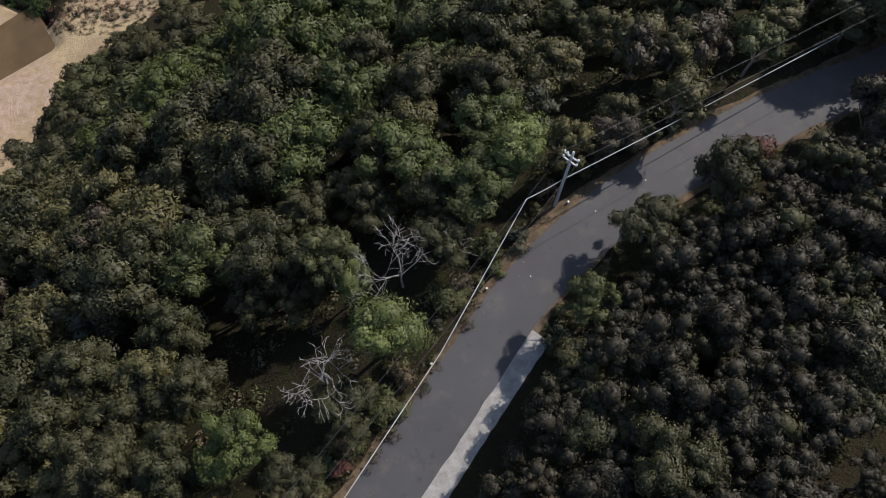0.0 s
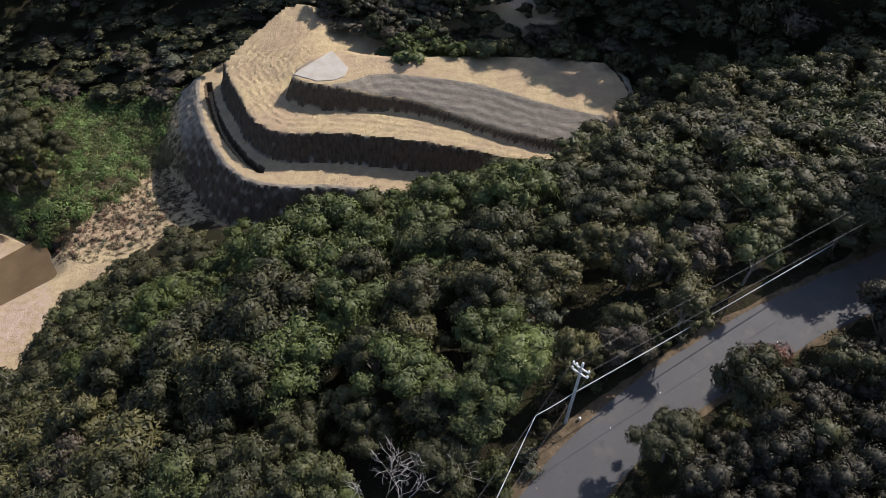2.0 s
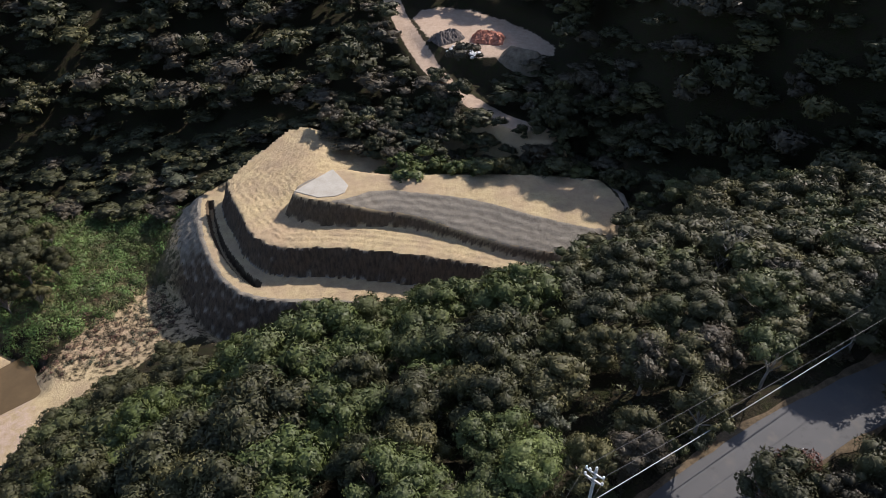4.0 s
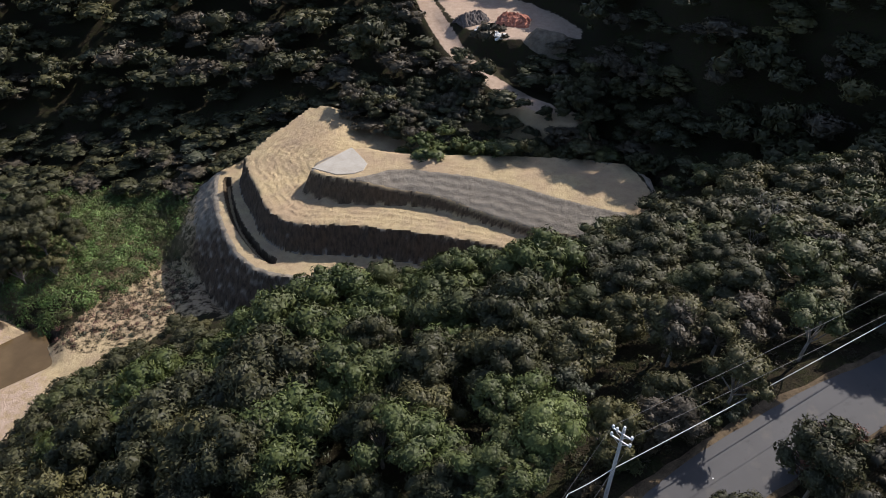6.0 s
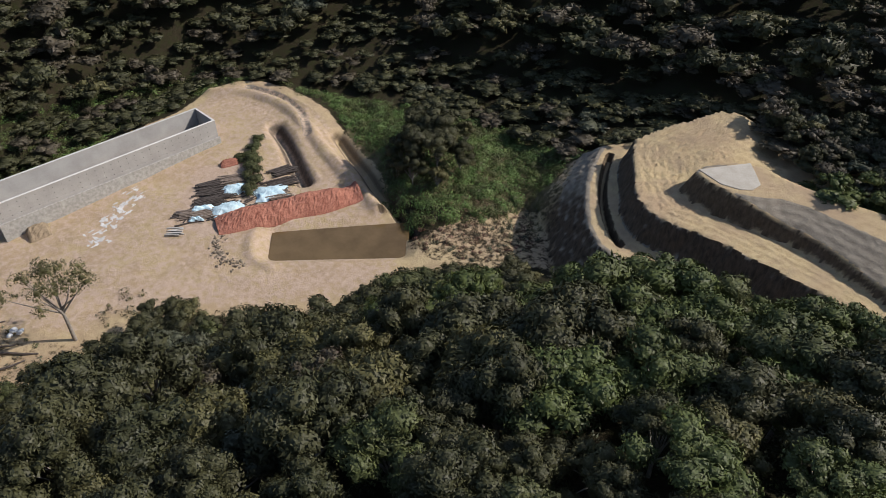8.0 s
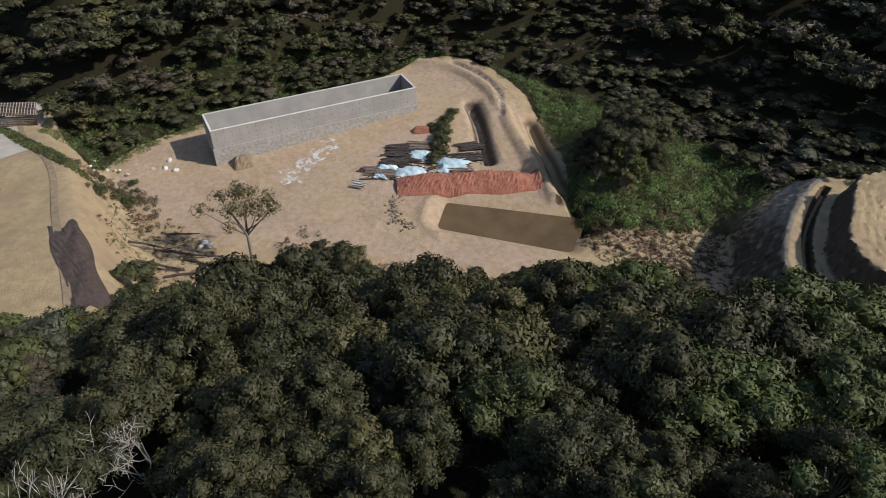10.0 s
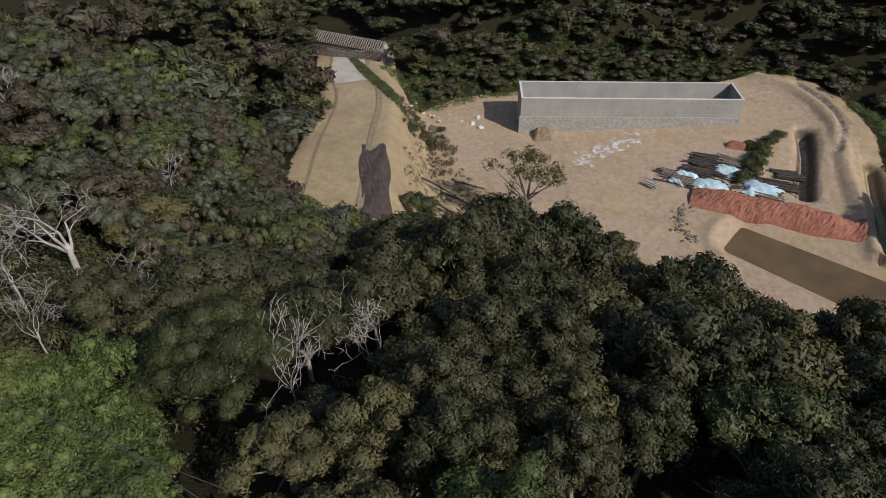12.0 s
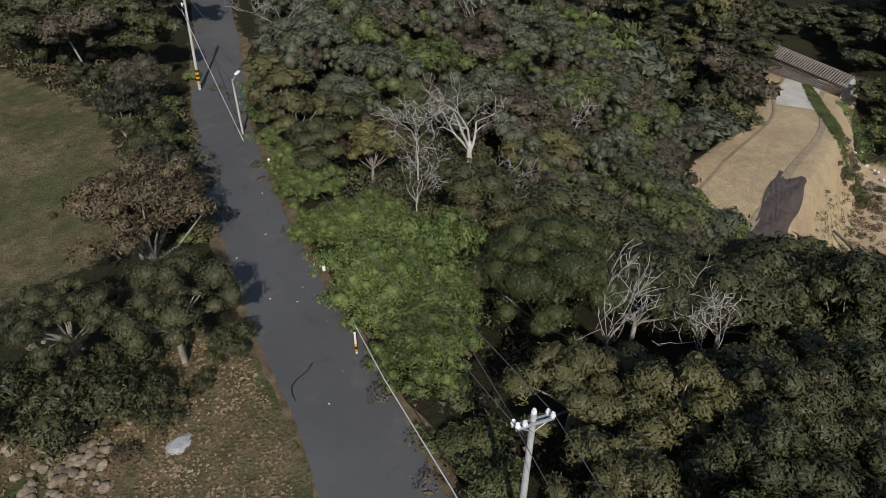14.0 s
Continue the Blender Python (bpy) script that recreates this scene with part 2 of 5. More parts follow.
# ---- building helpers ----
rng = np.random.default_rng(11)


def mesh_of(name, verts, faces, mats, smooth=False, index=None, normals=None):
    me = bpy.data.meshes.new(name)
    if isinstance(faces, np.ndarray):
        verts = np.asarray(verts, dtype=np.float32)
        n, k = faces.shape
        me.vertices.add(len(verts))
        me.vertices.foreach_set("co", verts.ravel())
        me.loops.add(n * k)
        me.loops.foreach_set("vertex_index", faces.astype(np.int32).ravel())
        me.polygons.add(n)
        me.polygons.foreach_set("loop_start", np.arange(0, n * k, k, dtype=np.int32))
    else:
        me.from_pydata([tuple(v) for v in verts], [], faces)
    for m in mats if isinstance(mats, (list, tuple)) else (mats,):
        me.materials.append(m)
    if index is not None:
        me.polygons.foreach_set("material_index", np.asarray(index, dtype=np.int32))
    if smooth or normals is not None:
        me.polygons.foreach_set("use_smooth", np.ones(len(me.polygons), dtype=bool))
    me.update(calc_edges=True)
    if normals is not None:
        me.normals_split_custom_set_from_vertices(normals.astype(np.float32))
    return me


def hold(name, x, y, z, turn=0.0, scale=1.0):
    """An empty at a thing's base."""
    ob = new(name)
    ob.matrix_world = pose(x, y, z, 0, 0, turn) @ Matrix.Scale(scale, 4)
    return ob


def part(name, bm, mat, parent=None, label="", smooth=False):
    me = bpy.data.meshes.new(name)
    bm.to_mesh(me)
    bm.free()
    me.materials.append(mat)
    if smooth:
        for p in me.polygons:
            p.use_smooth = True
    ob = new(name, me)
    ob.parent = parent
    return tagged(ob, label)


def mesh_part(name, me, parent=None, label=""):
    ob = new(name, me)
    ob.parent = parent
    return tagged(ob, label)


def box(bm, x0, y0, z0, x1, y1, z1, bevel=0.0, m=None):
    r = bmesh.ops.create_cube(bm, size=1.0)
    bmesh.ops.scale(bm, vec=(x1 - x0, y1 - y0, z1 - z0), verts=r["verts"])
    bmesh.ops.translate(bm, vec=((x0 + x1) / 2, (y0 + y1) / 2, (z0 + z1) / 2), verts=r["verts"])
    vs = r["verts"]
    if bevel:
        es = list({e for v in vs for e in v.link_edges})
        b = bmesh.ops.bevel(bm, geom=es, offset=bevel, segments=1, affect="EDGES")
        vs = list({v for f in b["faces"] for v in f.verts} | {v for v in vs if v.is_valid})
    if m is not None:
        bmesh.ops.transform(bm, matrix=m, verts=vs)
    return vs


def rod(bm, a, b, r0, r1=None, seg=8):
    """A tapered rod from a to b."""
    a, b = Vector(a), Vector(b)
    r1 = r0 if r1 is None else r1
    d = b - a
    m = Matrix.Translation((a + b) / 2) @ d.to_track_quat("Z", "Y").to_matrix().to_4x4()
    bmesh.ops.create_cone(bm, cap_ends=True, segments=seg, radius1=r0, radius2=r1, depth=d.length, matrix=m)


def tubes(paths, seg=6):
    """Verts and faces of tapered tubes; each path is points and radii."""
    vs, fs = [], []
    for pts, radii in paths:
        base = len(vs)
        n = len(pts)
        for i in range(n):
            d = (Vector(pts[min(i + 1, n - 1)]) - Vector(pts[max(i - 1, 0)])).normalized()
            u = d.orthogonal().normalized()
            w = d.cross(u)
            for k in range(seg):
                a = 2 * math.pi * k / seg
                vs.append(tuple(Vector(pts[i]) + radii[i] * (math.cos(a) * u + math.sin(a) * w)))
        for i in range(n - 1):
            for k in range(seg):
                p, q = base + i * seg + k, base + i * seg + (k + 1) % seg
                fs.append((p, q, q + seg, p + seg))
        fs.append(tuple(base + (n - 1) * seg + k for k in range(seg)))
    return vs, fs


def inside(poly, x, y):
    """Which points lie inside the polygon."""
    r = np.zeros(np.shape(x), dtype=bool)
    n = len(poly)
    for i in range(n):
        (x0, y0), (x1, y1) = poly[i], poly[(i + 1) % n]
        if y0 == y1:
            continue
        r ^= ((y0 > y) != (y1 > y)) & (x < (x1 - x0) * (y - y0) / (y1 - y0) + x0)
    return r


def line_dist(line, x, y, closed=False):
    """Distance to a polyline, signed positive to its left, and how far along it."""
    best = np.full(np.shape(x), 1e9)
    sign = np.ones(np.shape(x))
    along = np.zeros(np.shape(x))
    run = 0.0
    pts = list(line) + ([line[0]] if closed else [])
    for (x0, y0), (x1, y1) in zip(pts[:-1], pts[1:]):
        dx, dy = x1 - x0, y1 - y0
        ll = dx * dx + dy * dy
        t = np.clip(((x - x0) * dx + (y - y0) * dy) / ll, 0, 1)
        d = np.hypot(x - x0 - t * dx, y - y0 - t * dy)
        near = d < best
        side = np.where(dx * (y - y0) - dy * (x - x0) >= 0, 1.0, -1.0)
        best = np.where(near, d, best)
        sign = np.where(near, side, sign)
        along = np.where(near, run + t * math.sqrt(ll), along)
        run += math.sqrt(ll)
    return best, sign, along


def outside_dist(poly, x, y):
    """Distance outside the polygon, negative within."""
    d, _, _ = line_dist(poly, x, y, True)
    return np.where(inside(poly, x, y), -d, d)


def rounded(line, closed=False, times=2):
    """A polyline with its corners cut."""
    for _ in range(times):
        pts = list(line) + ([line[0]] if closed else [])
        out = [] if closed else [pts[0]]
        for (x0, y0), (x1, y1) in zip(pts[:-1], pts[1:]):
            out += [(0.75 * x0 + 0.25 * x1, 0.75 * y0 + 0.25 * y1), (0.25 * x0 + 0.75 * x1, 0.25 * y0 + 0.75 * y1)]
        line = out if closed else out + [pts[-1]]
    return line


def smooth01(v, a, b):
    t = np.clip((v - a) / (b - a), 0, 1)
    return t * t * (3 - 2 * t)


def waves(x, y, size, seed):
    """Soft random relief of about that size, between -1 and 1."""
    r = np.random.default_rng(seed)
    out = np.zeros(np.shape(x))
    for k in range(6):
        a = r.uniform(0, 2 * math.pi)
        f = 2 * math.pi / size * r.uniform(0.6, 1.9)
        out = out + np.sin((x * math.cos(a) + y * math.sin(a)) * f + r.uniform(0, 6.28))
    return out / 6 * 1.6


# ---- the lie of the land ----
ROAD = rounded([(-140, -150), (-80, -97), (-52, -63.5), (-43, -54.5), (-34.5, -44), (-23.7, -28.5), (-16.2, -15.5), (-10.2, -7.5),
                (-4.4, 0.7), (1.2, 9), (7.3, 18.2), (15, 26), (23.3, 31.6), (33, 36.8), (45, 42), (60, 48), (110, 60), (180, 90)])
SITE = rounded([(-117, 30), (-119, 38), (-109, 48), (-95, 58), (-78, 76), (-82, 92), (-100, 103), (-110, 112), (-128, 119), (-150, 127),
                (-170, 128), (-184, 120), (-180, 100), (-180, 98), (-186, 60), (-187, 26), (-178, 12), (-162, 6), (-150, 14), (-136, 20)], True, 1)
RAMP = rounded([(-232, -16), (-213, -9), (-190, -9.5), (-172, -6), (-158, -6), (-142, -8), (-126, -9), (-110, -10), (-100, -11)])
RAMP_Z = [(0, -50), (20, -47), (60, -40.5), (90, -36), (107, -32.5), (135, -29.5)]
PAD = rounded([(-34.5, 126), (-27, 122.6), (-20, 124.2), (-15, 127.7), (-1, 125.4), (8.8, 123), (20.5, 116.8), (36, 111), (41, 124), (34, 132.5), (-6, 133), (-16, 133), (-25, 136)], True, 1)
STEP = rounded([(-35, 127), (-27.8, 123), (-12.9, 121.9), (-5.2, 120.2), (8.4, 113.6), (14.7, 110.4), (36, 104), (43, 124), (35, 134), (-6, 134.5), (-16, 135), (-26, 138)], True, 1)
BENCH_HIGH = rounded([(-52.2, 139), (-50, 133), (-46, 126.5), (-42, 118), (-35.8, 113), (-23.8, 113.4), (-11, 111.4), (1.6, 108.9), (11, 106), (30, 98), (42, 112), (34, 150), (-34, 162)], True, 1)
BENCH_LOW = rounded([(-60, 144), (-58.5, 135), (-53.3, 121), (-44.7, 107.7), (-35.5, 104.2), (-22, 104.7), (0, 99.6), (26, 90), (42, 112), (30, 150), (-40, 160)], True, 1)
DITCH = rounded([(-57.5, 139), (-56.3, 134.6), (-51.2, 122.6), (-46, 115.2), (-43, 111.6), (-39.6, 108.6)])
POND = [(-114, 78.5), (-108.3, 73.2), (-86, 92), (-92.5, 100.5)]
FAR_TRACK = rounded([(-22, 235), (-13, 205), (-5, 180), (3, 165), (14, 153), (25, 145)])
FAR_YARD = rounded([(-10, 208), (-2, 184), (8, 176), (22, 172), (34, 177), (24, 196), (6, 212)], True, 1)
FIELD = rounded([(-24, -40), (-28, -52), (-36, -66), (-36, -90), (-10, -110), (10, -70), (-6, -44)], True, 1)
VERGE = rounded([(-9, -12), (-17.5, -23.5), (-17, -27.5), (-12, -31), (-4, -33), (4, -20), (0, -7)], True, 1)
BERM = rounded([(-104, 69), (-112, 68.5), (-119, 76), (-113, 84), (-97, 104)])
PIT = rounded([(-150, 110.5), (-141, 107), (-133, 102.5), (-125.5, 98.5)])
RIM = rounded([(-182, 112), (-173, 118.5), (-161, 120), (-151, 119), (-136.5, 114), (-122, 109), (-110.5, 104.5), (-99, 100), (-91, 97)])
TRENCH = rounded([(-176, 122), (-164, 125), (-150, 121), (-140, 114)])


def road_z(x, y):
    return 9.2 + 0.07 * np.clip(0.63 * x + 0.77 * y, -75, 75)


def land(x, y):
    """Height of the ground."""
    x, y = np.asarray(x, dtype=float), np.asarray(y, dtype=float)
    d, side, _ = line_dist(ROAD, x, y)
    sd = d * side
    zr = road_z(x, y)
    a = 0.63 * x + 0.77 * y
    down = np.clip(sd - 4.0, 0, 260)
    z = zr - 0.42 * down - 0.0012 * down ** 2 - 7.0 * smooth01(down, 38, 72)
    up = np.clip(-sd - 3.5, 0, 90)
    z = z + up * 0.22 * smooth01(a, -16, 8) - up * 0.03
    z = z + 15 * np.exp(-((x + 112) ** 2 + (y + 42) ** 2) / 34 ** 2)
    floor = -49.6 + 0.35 * np.clip(a - 50, 0, 115)
    floor = floor + 0.42 * np.clip(-0.6 * x + 0.8 * y - 208, 0, 110)
    floor = floor + 0.40 * np.clip(-x - 188 - 0.2 * np.abs(y - 60), 0, 90) * smooth01(y, -10, 25)
    k = 5.0
    top = np.maximum(z, floor)
    z = top + k * np.log(np.exp((z - top) / k) + np.exp((floor - top) / k))
    # the shaded hill
    u = 0.77 * x + 0.64 * y
    z = z + (0.85 * np.clip(u - 131, 0, 36) + 0.3 * np.clip(u - 167, 0, 60)) * smooth01(x - 0.2 * (y - 140), 30, 52)
    z = z - 7.5 * np.exp(-((x + 12) / 38) ** 2 - ((y - 88) / 14) ** 2)
    z = z + 1.0 * waves(x, y, 31.0, 3) * smooth01(np.abs(sd), 6, 20)
    z = z - 7.0 * np.exp(-((x - 52) / 36) ** 2 - ((y - 84) / 24) ** 2)
    # mound between the yard and the benches
    m1 = ((x + 100) ** 2 + (y - 127) ** 2) / 20 ** 2
    z = z + 7.5 * np.exp(-m1)
    # yard
    out = outside_dist(SITE, x, y)
    w = 1 - smooth01(out, 0, 12)
    z = z * (1 - w) + (-49.6 + 0.055 * (np.clip(y, 30, 120) - 62) * smooth01(-x, 125, 150) + 0.25 * waves(x, y, 17.0, 5)) * w
    z = z + 0.6 * np.exp(-(line_dist(BERM, x, y)[0] / 1.3) ** 2) - 4.2 * np.exp(-(line_dist(PIT, x, y)[0] / 2.0) ** 2)
    z = z - 1.2 * np.exp(-(line_dist(TRENCH, x, y)[0] / 1.1) ** 2)
    z = z + 1.7 * np.exp(-(line_dist(RIM, x, y)[0] / 2.0) ** 2)
    z = z + 0.07 * np.sin(out * 2.6 + 0.4 * waves(x, y, 9.0, 6)) * smooth01(y, 88, 104) * smooth01(-out, 0, 2) * (1 - smooth01(-out, 11, 16))
    z = z - 3.2 * np.exp(-(line_dist([(-134, 120), (-118, 113.4), (-107.5, 108.2), (-97, 103.4), (-88, 99)], x, y)[0] / 1.7) ** 2)
    # ramp
    rd, rs, ra = line_dist(RAMP, x, y)
    rz = np.interp(ra, [p[0] for p in RAMP_Z], [p[1] for p in RAMP_Z])
    w = 1 - smooth01(rd, 8.5, 19)
    z = z * (1 - w) + rz * w
    # earth fill in benches
    rough = 0.3 * waves(x, y, 6.0, 8) + 0.22 * waves(x, y, 2.6, 9)
    low, hi = outside_dist(BENCH_LOW, x, y) - 1.2, outside_dist(BENCH_HIGH, x, y)
    pa, st = outside_dist(PAD, x, y), outside_dist(STEP, x, y)
    gouge = 0.28 * waves(x, y, 3.1, 14) + 0.18 * waves(x, y, 1.7, 15)
    low, hi, st = low + gouge, hi + gouge, st + 0.6 * gouge
    z = z - 9.0 * (1 - smooth01(low, -1, 9)) * (y < 150)
    slope = 0.2 * np.maximum(0.2 * x + 0.9 * y - 110, 0) * smooth01(-x, 22, 36) * (hi < 0)
    fill = np.maximum.reduce([-35.5 - (1.9 - 1.05 * smooth01(y, 112, 128)) * np.maximum(low, 0), -29 + slope - 2.8 * np.maximum(hi, 0), -24 - 0.36 * np.maximum(pa, 0) - 1.8 * np.maximum(st, 0)])
    fill = fill + 0.09 * np.sin(pa * 3.4 + waves(x, y, 8.0, 16)) * (pa > 0) * (st < -0.4) + 0.10 * np.sin(hi * 3.6 + waves(x, y, 7.0, 17)) * (hi < -1) * (st > 2)
    fill = fill + rough * np.where(pa < 0.5, 0.12, np.where(st < 0, 0.16, 0.32)) + 0.2 * waves(x, y, 1.5, 18) * (hi < -1) * (x < -27) * (st > 1)
    z = np.where(fill > z, fill, z)
    dd, _, _ = line_dist(DITCH, x, y)
    z = z - 2.3 * (1 - smooth01(dd, 0.5, 0.95))
    # pond
    pd = outside_dist(POND, x, y)
    z = np.where(pd < 4.6, np.minimum(z, -51.8 + 0.55 * np.maximum(pd, 0)), z)
    # far track and yard
    td, _, ta = line_dist(FAR_TRACK, x, y)
    w = 1 - smooth01(td, 3, 9)
    tz = np.interp(ta, [0, 40, 70, 92], [-6, -14, -18, -20])
    z = z * (1 - w) + tz * w
    w = 1 - smooth01(outside_dist(FAR_YARD, x, y), 0, 5)
    z = z * (1 - w) + -13.5 * w
    # road bed
    w = 1 - smooth01(d, 3.6, 6.0)
    z = z * (1 - w) + (zr - 0.06) * w
    return z


def at(x, y):
    return float(land(np.array([x]), np.array([y]))[0])


def cover(x, y):
    """Sand, grass, grey gravel and red soil, each from 0 to 1."""
    d, side, _ = line_dist(ROAD, x, y)
    sand = 1 - smooth01(outside_dist(SITE, x, y), -1, 4)
    rd, rs, ra = line_dist(RAMP, x, y)
    sand = np.maximum(sand, (1 - smooth01(np.where(rs > 0, rd, rd + 4.5), 12.5, 16)) * smooth01(ra, 15, 22))
    link = inside([(-158, 8), (-112, 2), (-104, 24), (-114, 40), (-150, 24)], x, y)
    sand = np.maximum(sand, 0.62 * link)
    low = outside_dist(BENCH_LOW, x, y)
    sand = np.maximum(sand, 1 - smooth01(low, 0, 1.5))
    sand = np.maximum(sand, 0.55 * (1 - smooth01(low, 7, 16)) * (x < -44) * (y < 140))
    sand = np.maximum(sand, 0.53 * inside([(-78, 78), (-62, 100), (-52, 104), (-60, 122), (-74, 124), (-86, 96)], x, y))
    sand = np.maximum(sand, 0.85 * inside([(-99, 52), (-81, 56), (-76, 66), (-75, 77), (-71, 86), (-67, 93), (-84, 94), (-104, 68)], x, y))
    td, _, _ = line_dist(FAR_TRACK, x, y)
    red = (1 - smooth01(td, 1.7, 3.4)) * (y > 146)
    red = np.maximum(red, 1 - smooth01(outside_dist(FAR_YARD, x, y), -2, 2))
    red = np.maximum(red, 0.62 * inside([(-152, 84), (-138, 66), (-126, 66), (-122, 76), (-128, 84), (-140, 96)], x, y))
    red = np.maximum(red, 0.5 * (1 - smooth01(outside_dist(SITE, x, y), -3, 2)))
    haul = line_dist([(-168, 14), (-146, 27), (-122, 44), (-104, 60), (-86, 80)], x, y)[0]
    red = np.maximum(red, 0.56 * (1 - smooth01(haul, 2.5, 11.0)))
    hi, st, pa = outside_dist(BENCH_HIGH, x, y), outside_dist(STEP, x, y), outside_dist(PAD, x, y)
    grey = 0.72 * smooth01(low, -0.2, 0.6) * (1 - smooth01(low, 5, 10)) * (x < 20)
    grey = grey * (y < 142)
    grey = np.maximum(grey, (y < 140) * smooth01(hi, -0.3, 0.4) * (1 - smooth01(hi, 2.2, 2.7)))
    grey = np.maximum(grey, (y < 132) * (x < 34) * smooth01(pa, -0.4, 0.3) * (1 - smooth01(st, -0.5, 0.1)))
    grey = np.maximum(grey, 1 - smooth01(line_dist(PIT, x, y)[0], 1.6, 3.0))
    grey = np.maximum(grey, 1 - smooth01(line_dist(TRENCH, x, y)[0], 0.8, 2.0))
    grass = 1 - smooth01(outside_dist(FIELD, x, y), -2, 4)
    grass = np.maximum(grass, 1 - smooth01(outside_dist(VERGE, x, y), -1, 3))
    grass = np.maximum(grass, (1 - smooth01(np.abs(d), 3.0, 4.4)) * 0.48)
    grass = np.maximum(grass, 0.7 * inside([(-105, 104), (-60, 118), (-66, 145), (-120, 150), (-140, 128)], x, y))
    return np.stack([sand, grass, grey, red], -1)


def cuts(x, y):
    """Where the earth has been cut by machine and its faces' shade is painted, from 0 to 1."""
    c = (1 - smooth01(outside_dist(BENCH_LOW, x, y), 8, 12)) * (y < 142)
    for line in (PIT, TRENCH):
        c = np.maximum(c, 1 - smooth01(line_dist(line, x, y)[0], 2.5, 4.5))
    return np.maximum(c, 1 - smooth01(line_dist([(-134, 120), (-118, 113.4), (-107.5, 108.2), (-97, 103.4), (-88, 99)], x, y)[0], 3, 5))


def sheet(name, xs, ys, lift=0.0, mat=EARTH):
    gx, gy = np.meshgrid(xs, ys)
    gz = land(gx, gy) + lift
    n, m = len(xs), len(ys)
    verts = np.stack([gx.ravel(), gy.ravel(), gz.ravel()], 1)
    i = (np.arange(m - 1)[:, None] * n + np.arange(n - 1)[None, :]).ravel()
    faces = np.stack([i, i + 1, i + n + 1, i + n], 1)
    me = mesh_of(name, verts, faces, mat, True)
    me.set_sharp_from_angle(angle=0.75)
    at_ = me.color_attributes.new("cover", "FLOAT_COLOR", "POINT")
    at_.data.foreach_set("color", cover(gx.ravel(), gy.ravel()).astype(np.float32).ravel())
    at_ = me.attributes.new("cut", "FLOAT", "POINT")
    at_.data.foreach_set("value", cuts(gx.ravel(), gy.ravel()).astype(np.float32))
    return new(name, me)


xs = np.concatenate([-240 - np.geomspace(4, 1500, 26)[::-1], np.arange(-240, -190, 1.2), np.arange(-190, -80, 0.72), np.arange(-80, -62, 0.9), np.arange(-62, 24, 0.45), np.arange(24, 44, 1.0), np.arange(44, 120, 2.0), 120 + np.geomspace(4, 1500, 26)])
ys = np.concatenate([-112 - np.geomspace(4, 1500, 26)[::-1], np.arange(-112, -40, 1.5), np.arange(-40, 60, 1.2), np.arange(60, 100, 0.72), np.arange(100, 142, 0.45), np.arange(142, 162, 0.9), np.arange(162, 250, 2.0), 250 + np.geomspace(4, 1500, 26)])
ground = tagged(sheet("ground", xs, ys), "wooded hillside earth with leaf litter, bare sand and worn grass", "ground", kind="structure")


def ribbon(name, line, w0, w1, zf, mat, lift, smooth=False):
    """A strip along a line from w0 to w1 to its left."""
    pts = np.array(line)
    out = []
    for (x0, y0), (x1, y1) in zip(pts[:-1], pts[1:]):
        n = max(1, int(math.hypot(x1 - x0, y1 - y0) / 1.0))
        out += [(x0 + (x1 - x0) * i / n, y0 + (y1 - y0) * i / n) for i in range(n)]
    pts = np.array(out)
    d = np.gradient(pts, axis=0)
    d /= np.linalg.norm(d, axis=1)[:, None]
    nrm = np.stack([-d[:, 1], d[:, 0]], 1)
    cols = 5
    vs, fs = [], []
    for i, (p, n) in enumerate(zip(pts, nrm)):
        a = w0(i) if callable(w0) else w0
        b = w1(i) if callable(w1) else w1
        for k in range(cols):
            q = p + n * (a + (b - a) * k / (cols - 1))
            vs.append((q[0], q[1], lift))
    vs = np.array(vs)
    vs[:, 2] += zf(vs[:, 0], vs[:, 1])
    for i in range(len(pts) - 1):
        for k in range(cols - 1):
            j = i * cols + k
            fs.append((j, j + 1, j + cols + 1, j + cols))
    return new(name, mesh_of(name, vs, np.array([f[::-1] for f in fs]), mat))


DRY_EDGE = mottled("leaf_strewn_soil", (0.060, 0.046, 0.030), (0.20, 0.150, 0.095), 1.2, 11.0, 0.95, 0.1, 0.6, 0.05)
wob = rng.normal(0, 0.1, 2000)
wob = np.convolve(wob, np.ones(4) / 2.5, "same")
road = tagged(ribbon("road", ROAD, lambda i: -2.6 + wob[i], lambda i: 2.6 + wob[-i - 1], road_z, ASPHALT, 0.03), "narrow worn grey asphalt lane with dusty edges", "road", kind="structure")
seam = ribbon("tar_seam", [(-15.7, -19.0), (-16.0, -19.5), (-16.4, -19.9), (-17.0, -20.05), (-17.7, -19.95), (-18.4, -20.15), (-19.4, -20.5)], lambda i: -0.03 - 0.02 * (i % 2), lambda i: 0.03 + 0.02 * (i % 3), road_z, BLACK, 0.036)
seam.parent = road
lane = [p for p in ROAD if -70 < p[1] < 60]
tagged(ribbon("verge_1", lane, lambda i: 2.35, lambda i: 3.35 + 3.4 * wob[i + 300] + 0.35 * math.sin(i * 0.21), road_z, DRY_EDGE, 0.012), "strip of dry leaf-strewn soil along the lane", "verge", kind="structure")
tagged(ribbon("verge_2", lane, lambda i: -2.95 + 2.4 * wob[i + 700] - 0.2 * math.sin(i * 0.17), lambda i: -2.35, road_z, DRY_EDGE, 0.006), "narrow dusty soil strip along the lane", "verge", kind="structure")
